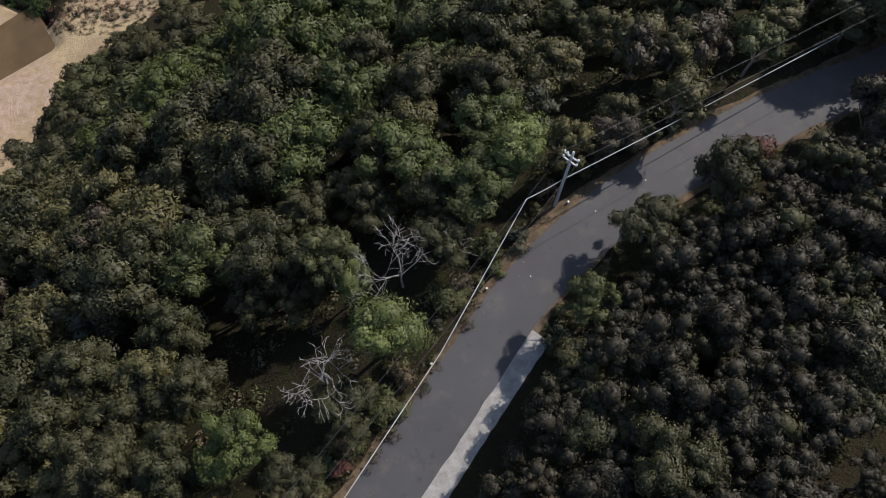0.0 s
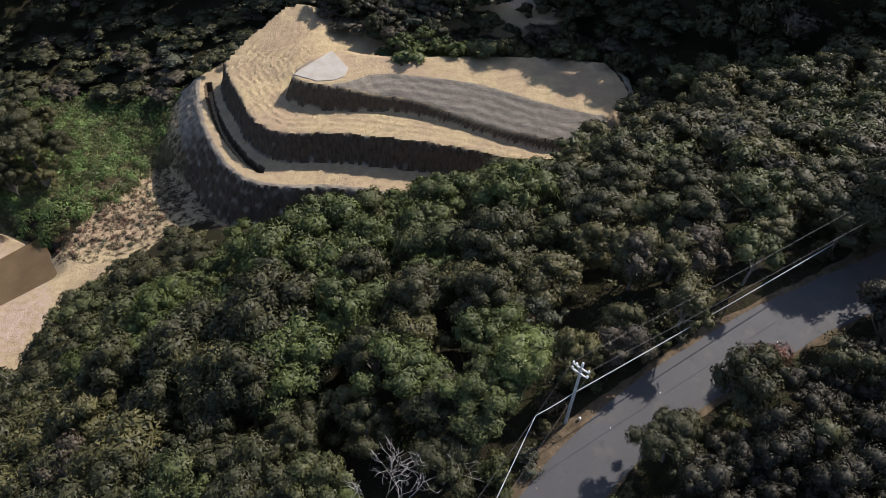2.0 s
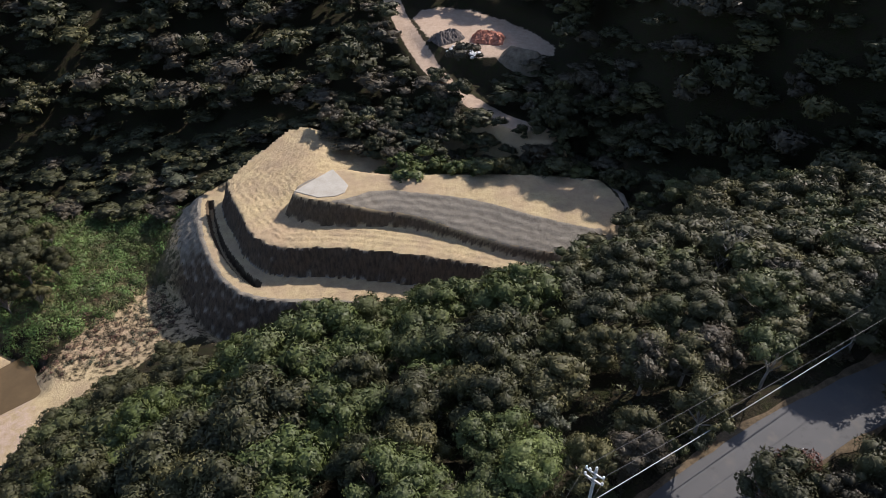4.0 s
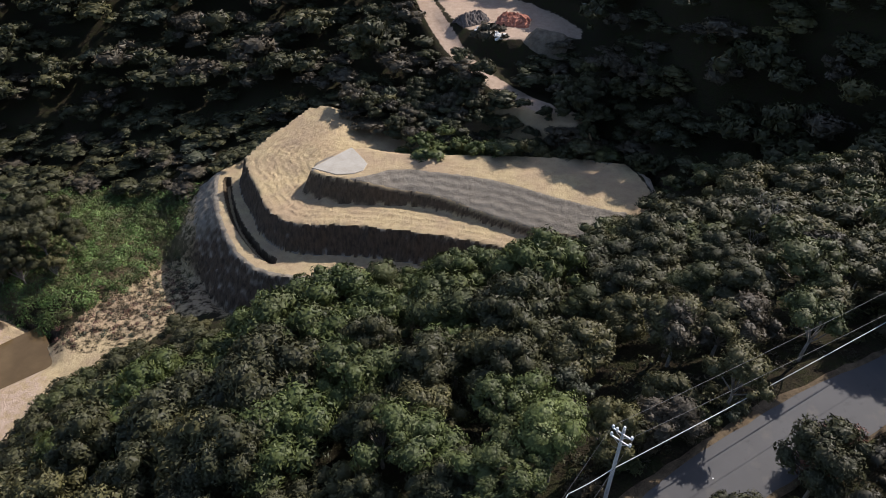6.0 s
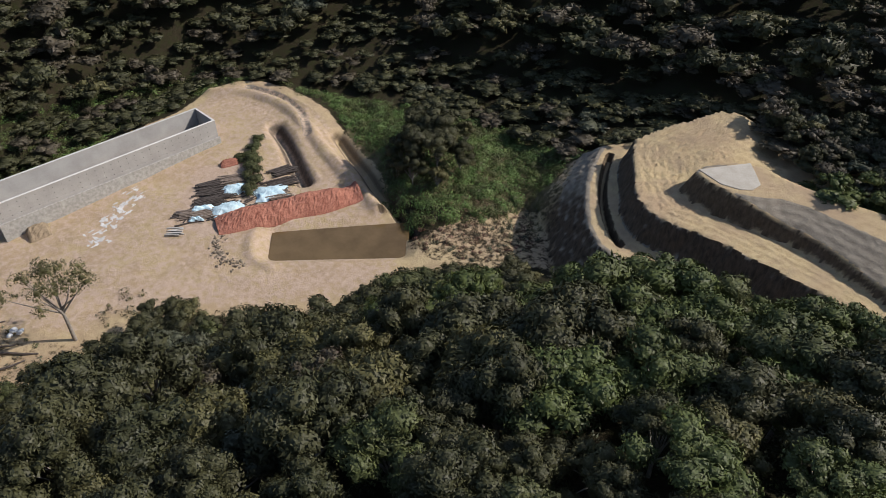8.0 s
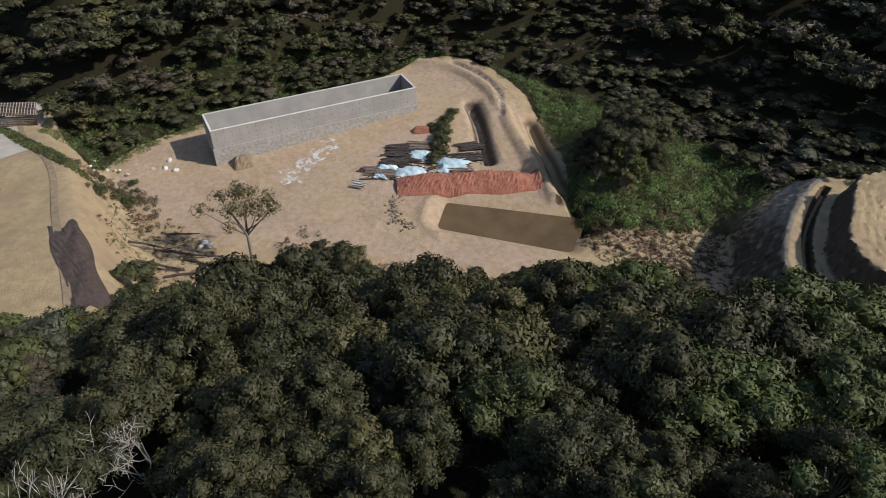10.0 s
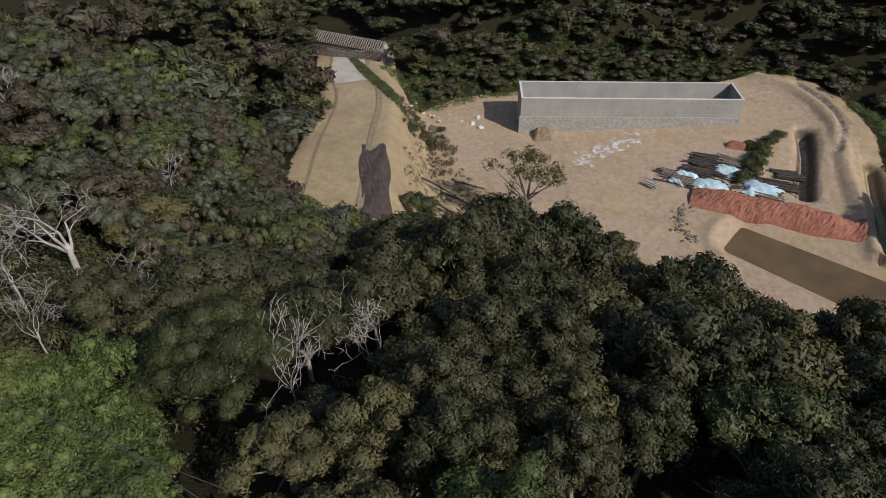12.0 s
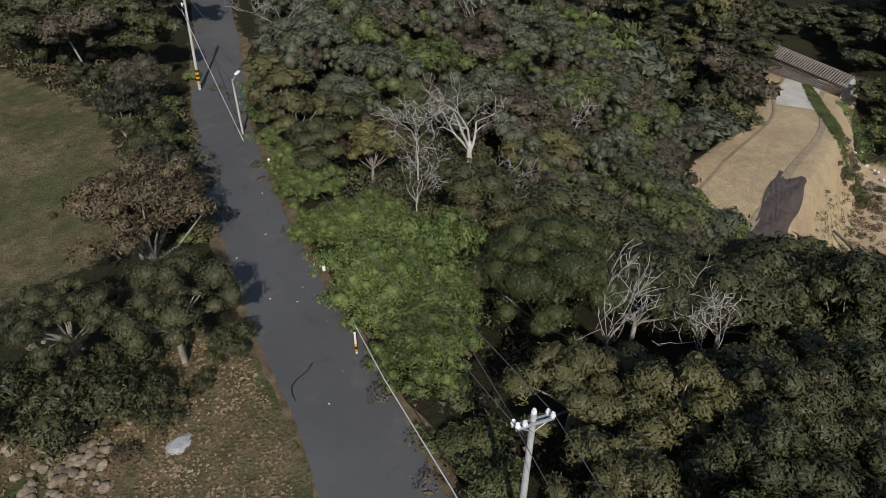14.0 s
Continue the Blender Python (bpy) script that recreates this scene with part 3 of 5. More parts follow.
water = tagged(new("water", mesh_of("water", [(x, y, -50.9) for x, y in [(-116, 79), (-108, 70.5), (-83, 92), (-92, 103)]], [(0, 1, 2, 3)], MUD_WATER)), "still brown muddy water in an earth basin", "water", kind="structure")

# ---- trees ----
def leaves(r, centres, radii, count, size, low=-0.3, jitter=0.24):
    """Leaf quads over the upper side of clumps."""
    vs, ns = [], []
    for c, rad in zip(centres, radii):
        n = int(count * (rad[0] * rad[1]) ** 1.0)
        u = r.uniform(low, 1, n)
        a = r.uniform(0, 2 * math.pi, n)
        q = np.sqrt(1 - u * u)
        dirs = np.stack([q * np.cos(a), q * np.sin(a), u], 1)
        lump = 1 + 0.20 * np.sin(dirs[:, 0] * 4 + c[0] * 5) * np.sin(dirs[:, 1] * 5 + c[1] * 3) + 0.10 * np.sin(dirs[:, 2] * 8 + dirs[:, 0] * 9 + c[2])
        pos = np.array(c) + dirs * np.array(rad) * (r.uniform(0.82, 1.07, n) * lump)[:, None]
        nrm = dirs + r.normal(0, jitter, (n, 3))
        nrm /= np.linalg.norm(nrm, axis=1)[:, None]
        t = np.cross(nrm, r.normal(0, 1, (n, 3)))
        t /= np.linalg.norm(t, axis=1)[:, None]
        t -= dirs * r.uniform(0.0, 0.45, n)[:, None]
        b = np.cross(nrm, t)
        s = size * r.uniform(0.6, 1.4, n)[:, None]
        vs.append(np.stack([pos - t * s, pos + t * s * 0.7 - b * s * 0.46, pos + t * s * 0.7 + b * s * 0.46], 1).reshape(-1, 3))
        soft = dirs * 0.4 + nrm * 0.6
        ns.append(np.repeat(soft / np.linalg.norm(soft, axis=1)[:, None], 3, 0))
    v = np.concatenate(vs)
    return v, np.arange(len(v)).reshape(-1, 3), np.concatenate(ns)


def crown_clumps(r, radius, height, base, n, clump, loose=1.0):
    """Clump places over a domed crown."""
    cs, rs = [], []
    for i in range(n):
        u = (i + 0.5) / n
        a = i * 2.39996 + r.uniform(-1.2, 1.2) * loose
        q = math.sqrt(u) * radius * r.uniform(1.0 - 0.4 * loose, 1.06)
        z = base + height * math.sqrt(max(0.05, 1 - (q / radius / 1.12) ** 2)) * r.uniform(1.0 - 0.5 * loose, 1.0)
        k = clump * (0.5 + 0.95 * r.random() ** 1.3)
        cs.append((q * math.cos(a), q * math.sin(a), z))
        rs.append((k * r.uniform(0.72, 1.4), k * r.uniform(0.72, 1.4), k * r.uniform(0.55, 0.95)))
    return cs, rs


def limbs_to(r, centres, trunk_top, trunk_r, lean=0.0):
    centres = centres[:: max(1, len(centres) // 9)]
    paths = [([(0, 0, -0.6), (lean * 0.3, 0.05, trunk_top * 0.5), (lean, 0, trunk_top)], [trunk_r * 1.25, trunk_r, trunk_r * 0.75])]
    for c in centres:
        m = (c[0] * 0.45 + lean, c[1] * 0.45, trunk_top + (c[2] - trunk_top) * 0.35 + r.uniform(-0.2, 0.3))
        paths.append(([(lean, 0, trunk_top * r.uniform(0.8, 1.0)), m, (c[0], c[1], c[2])], [trunk_r * 0.6, trunk_r * 0.38, trunk_r * 0.12]))
    return tubes(paths, 5)


def cores(centres, radii, shrink):
    """A low hull in each clump, so that a crown is not hollow."""
    bm = bmesh.new()
    for c, rad in zip(centres, radii):
        m = Matrix.Translation(c) @ Matrix.Diagonal((rad[0] * shrink, rad[1] * shrink, rad[2] * shrink, 1))
        bmesh.ops.create_icosphere(bm, subdivisions=1, radius=1.0, matrix=m)
    v = np.array([x.co[:] for x in bm.verts])
    f = [[x.index for x in q.verts] for q in bm.faces]
    bm.free()
    mid = np.repeat(np.array(centres), len(v) // len(centres), 0)
    n = v - mid
    return v, f, n / np.linalg.norm(n, axis=1)[:, None]


def crown_mesh(name, r, centres, radii, mat, count, size, core=0.78, jitter=0.24, low=-0.3):
    v, f, n = leaves(r, centres, radii, count, size, low, jitter)
    cv, cf, cn = cores(centres, radii, core)
    faces = np.concatenate([f, np.array(cf) + len(v)])
    return mesh_of(name, np.concatenate([v, cv]), faces, mat, normals=np.concatenate([n, cn]))


def tree_kind(seed, mat, radius, height, base, n, clump, count, size, jitter=0.24, core=0.78, loose=1.0):
    r = np.random.default_rng(seed)
    cs, rs = crown_clumps(r, radius, height, base, n, clump, loose)
    crown = crown_mesh("crown", r, cs, rs, mat, count, size, core, jitter)
    v, f = limbs_to(r, cs, base * 0.75, 0.11 + 0.02 * radius, r.uniform(-0.4, 0.4))
    trunk = mesh_of("trunk", v, f, BARK, True)
    return trunk, crown


def tree_thing(name, kind, x, y, turn, scale, label, group="", sink=0.0, category="tree"):
    ob = hold(name, x, y, at(x, y) - sink, turn, scale)
    mesh_part("trunk", kind[0], ob)
    mesh_part("crown", kind[1], ob)
    return tagged(ob, label, category, group)


KIND_SHAPES = [(1, LEAF_A, 2.9, 3.9, 4.3, 17, 1.0), (2, LEAF_A, 3.4, 3.7, 4.9, 20, 1.06), (3, LEAF_B, 2.6, 4.5, 3.7, 17, 0.88),
               (4, LEAF_B, 3.1, 3.9, 3.5, 20, 0.92), (5, LEAF_C, 2.8, 4.5, 4.3, 16, 1.02), (6, LEAF_C, 3.5, 4.1, 4.5, 20, 1.08),
               (7, LEAF_GREY, 2.5, 3.3, 2.9, 23, 0.68), (8, LEAF_A, 2.4, 4.7, 5.3, 14, 0.95), (9, LEAF_DRY, 2.8, 3.7, 3.5, 23, 0.76),
               (10, LEAF_BANK, 3.0, 3.9, 3.3, 25, 0.76), (11, LEAF_F, 3.2, 3.7, 4.9, 18, 1.12), (12, LEAF_F, 2.8, 4.1, 4.5, 16, 1.08)]
KINDS = [tree_kind(*k, 300, 0.168, 0.42, 0.8) for k in KIND_SHAPES]
FINE = [tree_kind(*k[:5], int(k[5] * 1.4), k[6] * 0.76, 520, 0.13, 0.45, 0.8) for k in KIND_SHAPES]
KIND_LABELS = ["round-crowned evergreen tree with dense mid-green leaves", "broad evergreen tree with lumpy green crown",
               "olive-green tree with upright clumped crown", "spreading olive-green tree on the wooded slope",
               "dark green tree with a deep clumped crown", "large dark green tree with a wide crown",
               "sparse grey-green tree with thin pale leaves", "slender tall tree with green domed crown", "dry brownish-green tree with thin leaves",
               "dusky brown-green tree with a lumpy crown", "broad fresh green tree with feathery domed clumps", "fresh green tree with a high feathery crown"]

link_poly = [(-158, 8), (-112, 0), (-102, 24), (-112, 42), (-150, 24)]
mound_poly = [(-104, 103), (-84, 96), (-66, 112), (-60, 126), (-62, 136), (-72, 139), (-86, 143), (-101, 146), (-130, 149), (-151, 145), (-164, 136), (-171, 124), (-150, 132), (-128, 122), (-112, 115)]


TERRACE_CLEAR = [(-62, 95), (-40, 91.5), (-10, 86), (8, 87), (20, 95), (28, 104), (38, 113), (40, 124), (34, 133), (-8, 133), (-12, 137), (-17, 147), (-25, 152), (-34, 162), (-40, 162), (-54, 145), (-62, 138)]


def open_ground(x, y):
    """True where no tree of the wood stands."""
    d, side, _ = line_dist(ROAD, x, y)
    o = (d * side < np.where(y > 27, 4.4, 5.4)) & (d * side > np.where((y < 12) & (y > -12), -7.0, -3.3))
    o |= outside_dist(SITE, x, y) < 3.0
    o |= inside(link_poly, x, y) | inside(mound_poly, x, y)
    rd, _, ra = line_dist(RAMP, x, y)
    rs = line_dist(RAMP, x, y)[1]
    o |= np.where(rs > 0, rd, rd + 4.0) < 13.5
    o |= inside(TERRACE_CLEAR, x, y)
    o |= (outside_dist(BENCH_LOW, x, y) < 12) & (x < -46) & (y < 140)
    o |= inside([(-80, 86), (-62, 97), (-54, 104), (-60, 118), (-86, 104)], x, y)
    o |= inside([(-98, 45), (-79, 51), (-72, 62), (-71, 74), (-67.5, 85), (-60, 94), (-64, 104), (-90, 100), (-104, 60)], x, y)
    td, _, _ = line_dist(FAR_TRACK, x, y)
    o |= (td < 4.2) & (y > 146)
    o |= outside_dist(FAR_YARD, x, y) < 3
    o |= (outside_dist(FIELD, x, y) < 2) | (outside_dist(VERGE, x, y) < 2)
    o |= inside([(-20, -30), (-4, -28), (-2, -42), (-20, -44)], x, y)
    return o


# named single trees, their crowns known by sight: kept clear of the scattered ones
DEAD_AT = [(-45.8, -31.4, 60, 1.25, 1), (-45.2, -21.6, 200, 1.15, 2), (-31.3, -7.3, 140, 1.35, 3), (-36.2, -1.9, 20, 1.3, 0), (-84, -47, 15, 1.5, 0),
           (-58, -59, 150, 1.2, 1), (-10.2, 10.6, 80, 1.4, 0), (-3.5, 19.7, 240, 1.25, 1), (-58.7, 42.7, 120, 1.3, 2), (-51, 54, 30, 1.3, 0),
           (-69.5, 53.7, 75, 1.2, 1), (37, 69, 20, 1.4, 3), (-33, 26, 10, 1.2, 2), (-38.5, -26.5, 300, 0.9, 0), (-72, -26, 80, 1.3, 2)]
SPECIAL = [(d[0], d[1], 2.6) for d in DEAD_AT] + [(-4.6, 13.4, 4.2), (7.4, 30.4, 4.2), (-16.2, 4.2, 4.6), (-7.6, 19.5, 3.0),
    (-13, 8.5, 3.4), (-28, -21, 8.5), (-21, -15.5, 6.0), (-32.5, -12.6, 6.2), (-26.5, -11, 4.5), (-53.2, -30, 6.5), (-5.6, 14.2, 2.2), (1.0, 31, 2.4), (9.5, 26.5, 2.8), (-14.8, -5.6, 2.2),
    (-41, -28, 3.6), (-27, -15, 3.4), (-50, -29, 4.0), (-46, -26.5, 3.5)]


def scatter(step, seed, x0, x1, y0, y1):
    r = np.random.default_rng(seed)
    gx, gy = np.meshgrid(np.arange(x0, x1, step), np.arange(y0, y1, step * 0.87))
    gx = gx + (np.arange(gx.shape[0]) % 2)[:, None] * step / 2
    gx = (gx + r.uniform(-0.36, 0.36, gx.shape) * step).ravel()
    gy = (gy + r.uniform(-0.36, 0.36, gy.shape) * step).ravel()
    keep = ~open_ground(gx, gy)
    for sx, sy, sr in SPECIAL:
        keep &= np.hypot(gx - sx, gy - sy) > sr
    return gx[keep], gy[keep]


def wanted(x, y):
    """The stretch of country that the flight looks over."""
    far = np.hypot(x, y)
    az = np.degrees(np.arctan2(-x, y))
    reach = np.interp(az, [-62, -40, 20, 60, 110, 150, 172], [180, 235, 290, 300, 270, 170, 95])
    return (az > -62) & (az < 172) & (far < reach) | (far < 40)


def by_distance(x, y, lo, hi):
    far = np.hypot(x, y)
    keep = wanted(x, y) & (far >= lo) & (far < hi)
    o = np.argsort(far[keep])
    return x[keep][o], y[keep][o], far[keep][o]


def olive_stand(x, y):
    return -95 < x < -29 and 15 < y < 37


def zone(x, y):
    """Which mix of trees grows here."""
    if y < 1.2 * x - 4:
        return "bank"
    if x < -44 and y < -8 - 0.12 * (x + 44):
        return "scrub"
    if 9 < x < 28 and 31 < y < 49:
        return "olive"
    if x > 9 and y > 47:
        return "dark"
    if -40 < x < -12 and -12 < y < 12:
        return "lobed"
    if olive_stand(x, y):
        return "olive" if waves(x, y, 15.0, 44) > -0.5 else "clumpy"
    if -66 < x < -24 and y < 30:
        return "clumpy" if waves(x, y, 22.0, 41) > -0.3 else "olive"
    if -46 < x < 10 and y > 27:
        return "green" if y > 44 or waves(x, y, 19.0, 43) > 0.25 else "clumpy"
    return "mixed" if waves(x, y, 34.0, 12) > -0.2 else "clumpy"


def canopy(x, y):
    """Height of the tree tops over the ground: tall on the middle slope, low by lane and yard."""
    d, side, _ = line_dist(ROAD, x, y)
    down = d * side
    h = 7.6 + 8.4 * smooth01(down, 9, 44) * smooth01(y + 0.3 * x, -24, 0) - 8.5 * smooth01(down, 50, 74) - 6.0 * smooth01(y, 58, 80) * (x > -40)
    h = np.where((x > 9) & (y > 47), 8.6, np.maximum(h, 6.8))
    low = np.interp(y, [55, 60, 66, 74, 82, 90, 96], [14.0, 12.0, 8.5, 5.0, 5.0, 7.0, 9.0])
    return np.where((x > -46) & (x < 22), np.minimum(h, low), h)


SPECIES = {"lobed": [2, 4, 5, 4, 3, 4], "green": [10, 11, 10, 11, 10, 0, 1, 4], "olive": [2, 3, 2, 3, 6, 8], "dark": [4, 5, 4, 5, 9, 2, 0], "clumpy": [4, 5, 4, 5, 2, 3, 4], "scrub": [6, 6, 6, 0, 4, 8, 2],
           "bank": [9, 9, 9, 5, 8], "mixed": [0, 4, 5, 4, 5, 2, 7]}
SPLIT = 128
tx, ty, far = by_distance(*scatter(5.7, 21, -150, 150, -112, 150), 0, SPLIT)
fx, fy, ff = by_distance(*scatter(6.5, 22, -290, 190, -130, 300), SPLIT, 400)
tz = land(tx, ty)
NEAR = 300
tree_rng = np.random.default_rng(5)
models = {}
for i in range(min(NEAR, len(tx))):
    k = int(tree_rng.choice(SPECIES[zone(tx[i], ty[i])]))
    tall = float(canopy(tx[i], ty[i])) / 9.2
    if tall > 1.15 and tree_rng.random() < 0.22:
        continue
    h_ = tall * tree_rng.uniform(0.74, 1.08)
    s = h_ ** 0.62 * tree_rng.uniform(0.85, 1.12) * (0.85 if line_dist(ROAD, tx[i], ty[i])[0] < 8 else 1.0)
    if zone(tx[i], ty[i]) == "scrub":
        s *= 1.3
    m = pose(tx[i], ty[i], tz[i], tree_rng.uniform(-5, 5), tree_rng.uniform(-5, 5), tree_rng.uniform(0, 360))
    key = (k, far[i] < 36)
    if key not in models:
        models[key] = tree_thing("broadleaf_tree", FINE[k] if key[1] else KINDS[k], 0, 0, 0, 1.0, KIND_LABELS[k], "trees of the near slope")
        models[key].matrix_world = m @ Matrix.Diagonal((s * 1.2, s * 1.2, h_, 1))
    else:
        ob = copy_thing(models[key], m)
        ob.scale = (s * 1.2, s * 1.2, h_)


def woods(name, px, py, pz, mats, seed, n, count, size, grow, label, clump=1.0, wild=0.0, rise=False):
    """Many crowns joined in one mesh; wild lets stands of tall trees rise over the rest."""
    r = np.random.default_rng(seed)
    base = []
    for j in range(6):
        cs, rs = crown_clumps(r, r.uniform(2.3, 3.1), r.uniform(3.0, 4.6), r.uniform(3.4, 5.0), n, clump)
        v, f, n_ = leaves(r, cs, rs, count, size, -0.25, 0.42)
        cv, cf, cn = cores(cs, rs, 0.8)
        base.append((v, cv, np.array(cf) + len(v), np.concatenate([n_, cn])))
    order = {"lobed": (2, 2, 1, 1), "green": (5, 5, 5, 0), "olive": (2, 2, 4, 3), "dark": (1, 1, 0, 2), "clumpy": (1, 1, 1, 2), "scrub": (3, 3, 5, 4), "bank": (1, 1, 1, 4), "mixed": (0, 1, 1, 1)}
    ns, vs, quads, tris, mi_q, mi_t = [], [], [], [], [], []
    off = 0
    for x, y, z in zip(px, py, pz):
        v, cv, cf, bn = base[int(r.integers(0, 6))]
        stand = max(0.78, 1 + wild * float(waves(x, y, 27.0, 51)))
        if wild > 0.3 and (-46 < x < 52 and y < 168 or outside_dist(SITE, x, y) < 16 or -178 < x < -44 and 118 < y < 175):
            stand = min(stand, 0.66)
        tall = float(canopy(x, y)) / 8.2 if rise else stand
        a, s = r.uniform(0, 6.28), r.uniform(0.75, 1.2) * grow * (tall ** 0.6 if rise else max(stand, 0.95))
        c_, s_ = math.cos(a) * s, math.sin(a) * s
        w = np.concatenate([v, cv])
        q = np.stack([w[:, 0] * c_ - w[:, 1] * s_ + x, w[:, 0] * s_ + w[:, 1] * c_ + y, w[:, 2] * r.uniform(0.75, 1.1) * (tall if rise else stand ** 2) + z], 1)
        vs.append(q)
        ns.append(np.stack([bn[:, 0] * math.cos(a) - bn[:, 1] * math.sin(a), bn[:, 0] * math.sin(a) + bn[:, 1] * math.cos(a), bn[:, 2]], 1))
        kind = zone(x, y)
        # the far hillside's shade is put into the colour: mostly dark leaves
        if math.hypot(x, y) > 140:
            kind = "olive" if waves(x, y, 30.0, 52) > 0.75 else ("bank" if waves(x, y, 45.0, 53) > -0.5 else "clumpy")
        mi = order[kind][int(r.integers(0, 4))]
        fq = np.arange(len(v)).reshape(-1, 3) + off
        quads.append(fq)
        mi_q.append(np.full(len(fq), mi))
        tris.append(cf + off)
        mi_t.append(np.full(len(cf), mi))
        off += len(w)
    faces = np.concatenate(quads + tris)
    me = mesh_of(name, np.concatenate(vs), faces, mats, False, np.concatenate(mi_q + mi_t), np.concatenate(ns))
    return tagged(new(name, me), label, "trees", kind="stuff")


rest = slice(NEAR, None)
MATS = (LEAF_A, LEAF_C, LEAF_B, LEAF_GREY, LEAF_DRY, LEAF_F)
woods("woods", tx[rest], ty[rest], tz[rest], MATS, 31, 11, 150, 0.24, 1.25, "dense evergreen woods over the lower slope", 1.2, 0.1, True)
woods("far_woods", fx, fy, land(fx, fy), MATS, 32, 8, 44, 0.46, 1.62, "distant woods across the valley, their shade put into dark leaves", 1.05, 0.5)

hx, hy = scatter(3.6, 23, -36, 48, 128, 164)
edge_wood = inside([(-34, 164), (-25, 153), (-17, 148), (-12, 138), (-6, 134), (34, 134), (42, 126), (50, 142), (42, 156), (8, 156), (-8, 168)], hx, hy)
woods("edge_woods", hx[edge_wood], hy[edge_wood], land(hx[edge_wood], hy[edge_wood]) - np.where(hx[edge_wood] > 0, 3.6, 0.5) * (hy[edge_wood] < 146), MATS, 33, 12, 90, 0.30, 1.0, "tall dark trees behind the sandy pad", 0.95, 0.12)

# low scrub between the trees of the bushy slope below the lane
qx, qy = scatter(3.3, 25, -135, -40, -75, -4)
scrubby = np.array([zone(a_, b_) == "scrub" for a_, b_ in zip(qx, qy)]) & wanted(qx, qy)
woods("slope_woods", qx[scrubby], qy[scrubby], land(qx[scrubby], qy[scrubby]) - 1.2, (LEAF_F, LEAF_C, LEAF_B, LEAF_GREY, LEAF_DRY, LEAF_A), 35, 7, 78, 0.19, 0.76, "soft grey-green scrub over the slope below the lane")

# close scrubby canopy on the bank above the lane
bx, by = scatter(2.1, 24, 0, 66, -16, 56)
bd, bs, _ = line_dist(ROAD, bx, by)
bank = (bd * bs < np.where(by < 13, -6.3, -3.9)) & (bd < 24) & inside([(6, -16), (4.5, 1), (9, 8.5), (12, 12), (18, 18), (25, 25), (35, 31.5), (48, 37.5), (66, 44), (66, -16)], bx, by)
woods("bank_woods", bx[bank], by[bank], land(bx[bank], by[bank]) - 1.4, (LEAF_BANK, LEAF_BANK, LEAF_BANK, LEAF_DRY, LEAF_C, LEAF_C), 34, 7, 125, 0.16, 0.70, "close brownish scrub canopy on the bank above the lane")

# ---- single trees ----
def dead_tree_mesh(seed, height, spread_, forks=5, thick=0.16):
    """Bare forking limbs."""
    r = np.random.default_rng(seed)
    paths = []

    def grow(p, d, length, rad, depth):
        pts, radii = [p], [rad]
        for i in range(3):
            d = (d + Vector(r.normal(0, 0.22, 3))).normalized()
            p = p + d * length / 3
            pts.append(p)
            radii.append(rad * (1 - 0.16 * (i + 1)))
        paths.append((pts, radii))
        if depth == 0:
            return
        for k in range(int(r.integers(2, 4))):
            side = Vector(r.normal(0, 1, 3))
            q = (d * 0.75 + side.normalized() * spread_ + Vector((0, 0, 0.12))).normalized()
            grow(p if k else pts[2], q, length * r.uniform(0.55, 0.8), max(radii[-1] * 0.66, 0.016), depth - 1)
    for k in range(forks):
        a = k * 6.283 / forks + r.uniform(-0.4, 0.4)
        tilt = r.uniform(0.25, 0.8)
        grow(Vector((0, 0, height * 0.3 * r.uniform(0.7, 1.1))), Vector((math.cos(a) * tilt, math.sin(a) * tilt, 1)).normalized(), height * 0.34, thick * 0.55, 4 if forks < 6 else 3)
    paths.append(([Vector((0, 0, -0.8)), Vector((0.1, 0, height * 0.18)), Vector((0, 0, height * 0.36))], [thick * 1.2, thick, thick * 0.7]))
    v, f = tubes(paths, 4)
    return mesh_of("branches", v, f, DEADWOOD, True)


DEAD = [dead_tree_mesh(s, 6.5, 0.7, 4, 0.09) for s in (41, 42, 43)] + [dead_tree_mesh(44, 6.0, 0.5, 8, 0.042)]
WHITE_TREE = dead_tree_mesh(47, 8.0, 0.8, 4, 0.3)


def dead_tree(mesh, x, y, turn, scale, label, lift=0.0):
    ob = new("dead_tree", mesh)
    ob.matrix_world = pose(x, y, at(x, y) + lift, 0, 0, turn) @ Matrix.Scale(scale, 4)
    return tagged(ob, label, "dead tree", "bare trees on the slope")


for x, y, t_, s_, m_ in DEAD_AT:
    dead_tree(DEAD[m_], x, y, t_, s_, "bare pale dead tree with forking grey limbs" if m_ != 3 else "leafless brushy tree with many thin grey stems", 1.2)
dead_tree(WHITE_TREE, -53.2, -30.0, 30, 1.25, "tall bleached dead tree with thick white limbs", 0.6)

BRIGHT = tree_kind(61, LEAF_BRIGHT, 5.6, 4.0, 1.2, 120, 0.78, 330, 0.112, 0.9, 0.6, 1.0)
DOME = tree_kind(62, LEAF_DOME, 4.3, 6.4, 1.4, 70, 0.95, 600, 0.085, 0.4, 0.8, 0.45)
FLAT = tree_kind(63, LEAF_C, 4.0, 1.8, 3.8, 34, 0.72, 640, 0.09, 0.25)
BROWN = tree_kind(64, LEAF_BROWN, 3.2, 4.4, 1.6, 58, 0.62, 620, 0.085, 0.6, 0.55)
FRESH = tree_kind(65, LEAF_BRIGHT, 1.9, 2.6, 3.4, 12, 0.85, 760, 0.095, 0.3)
SLENDER = tree_kind(66, LEAF_B, 4.4, 2.6, 6.6, 38, 0.72, 190, 0.12, 0.5, 0.35)
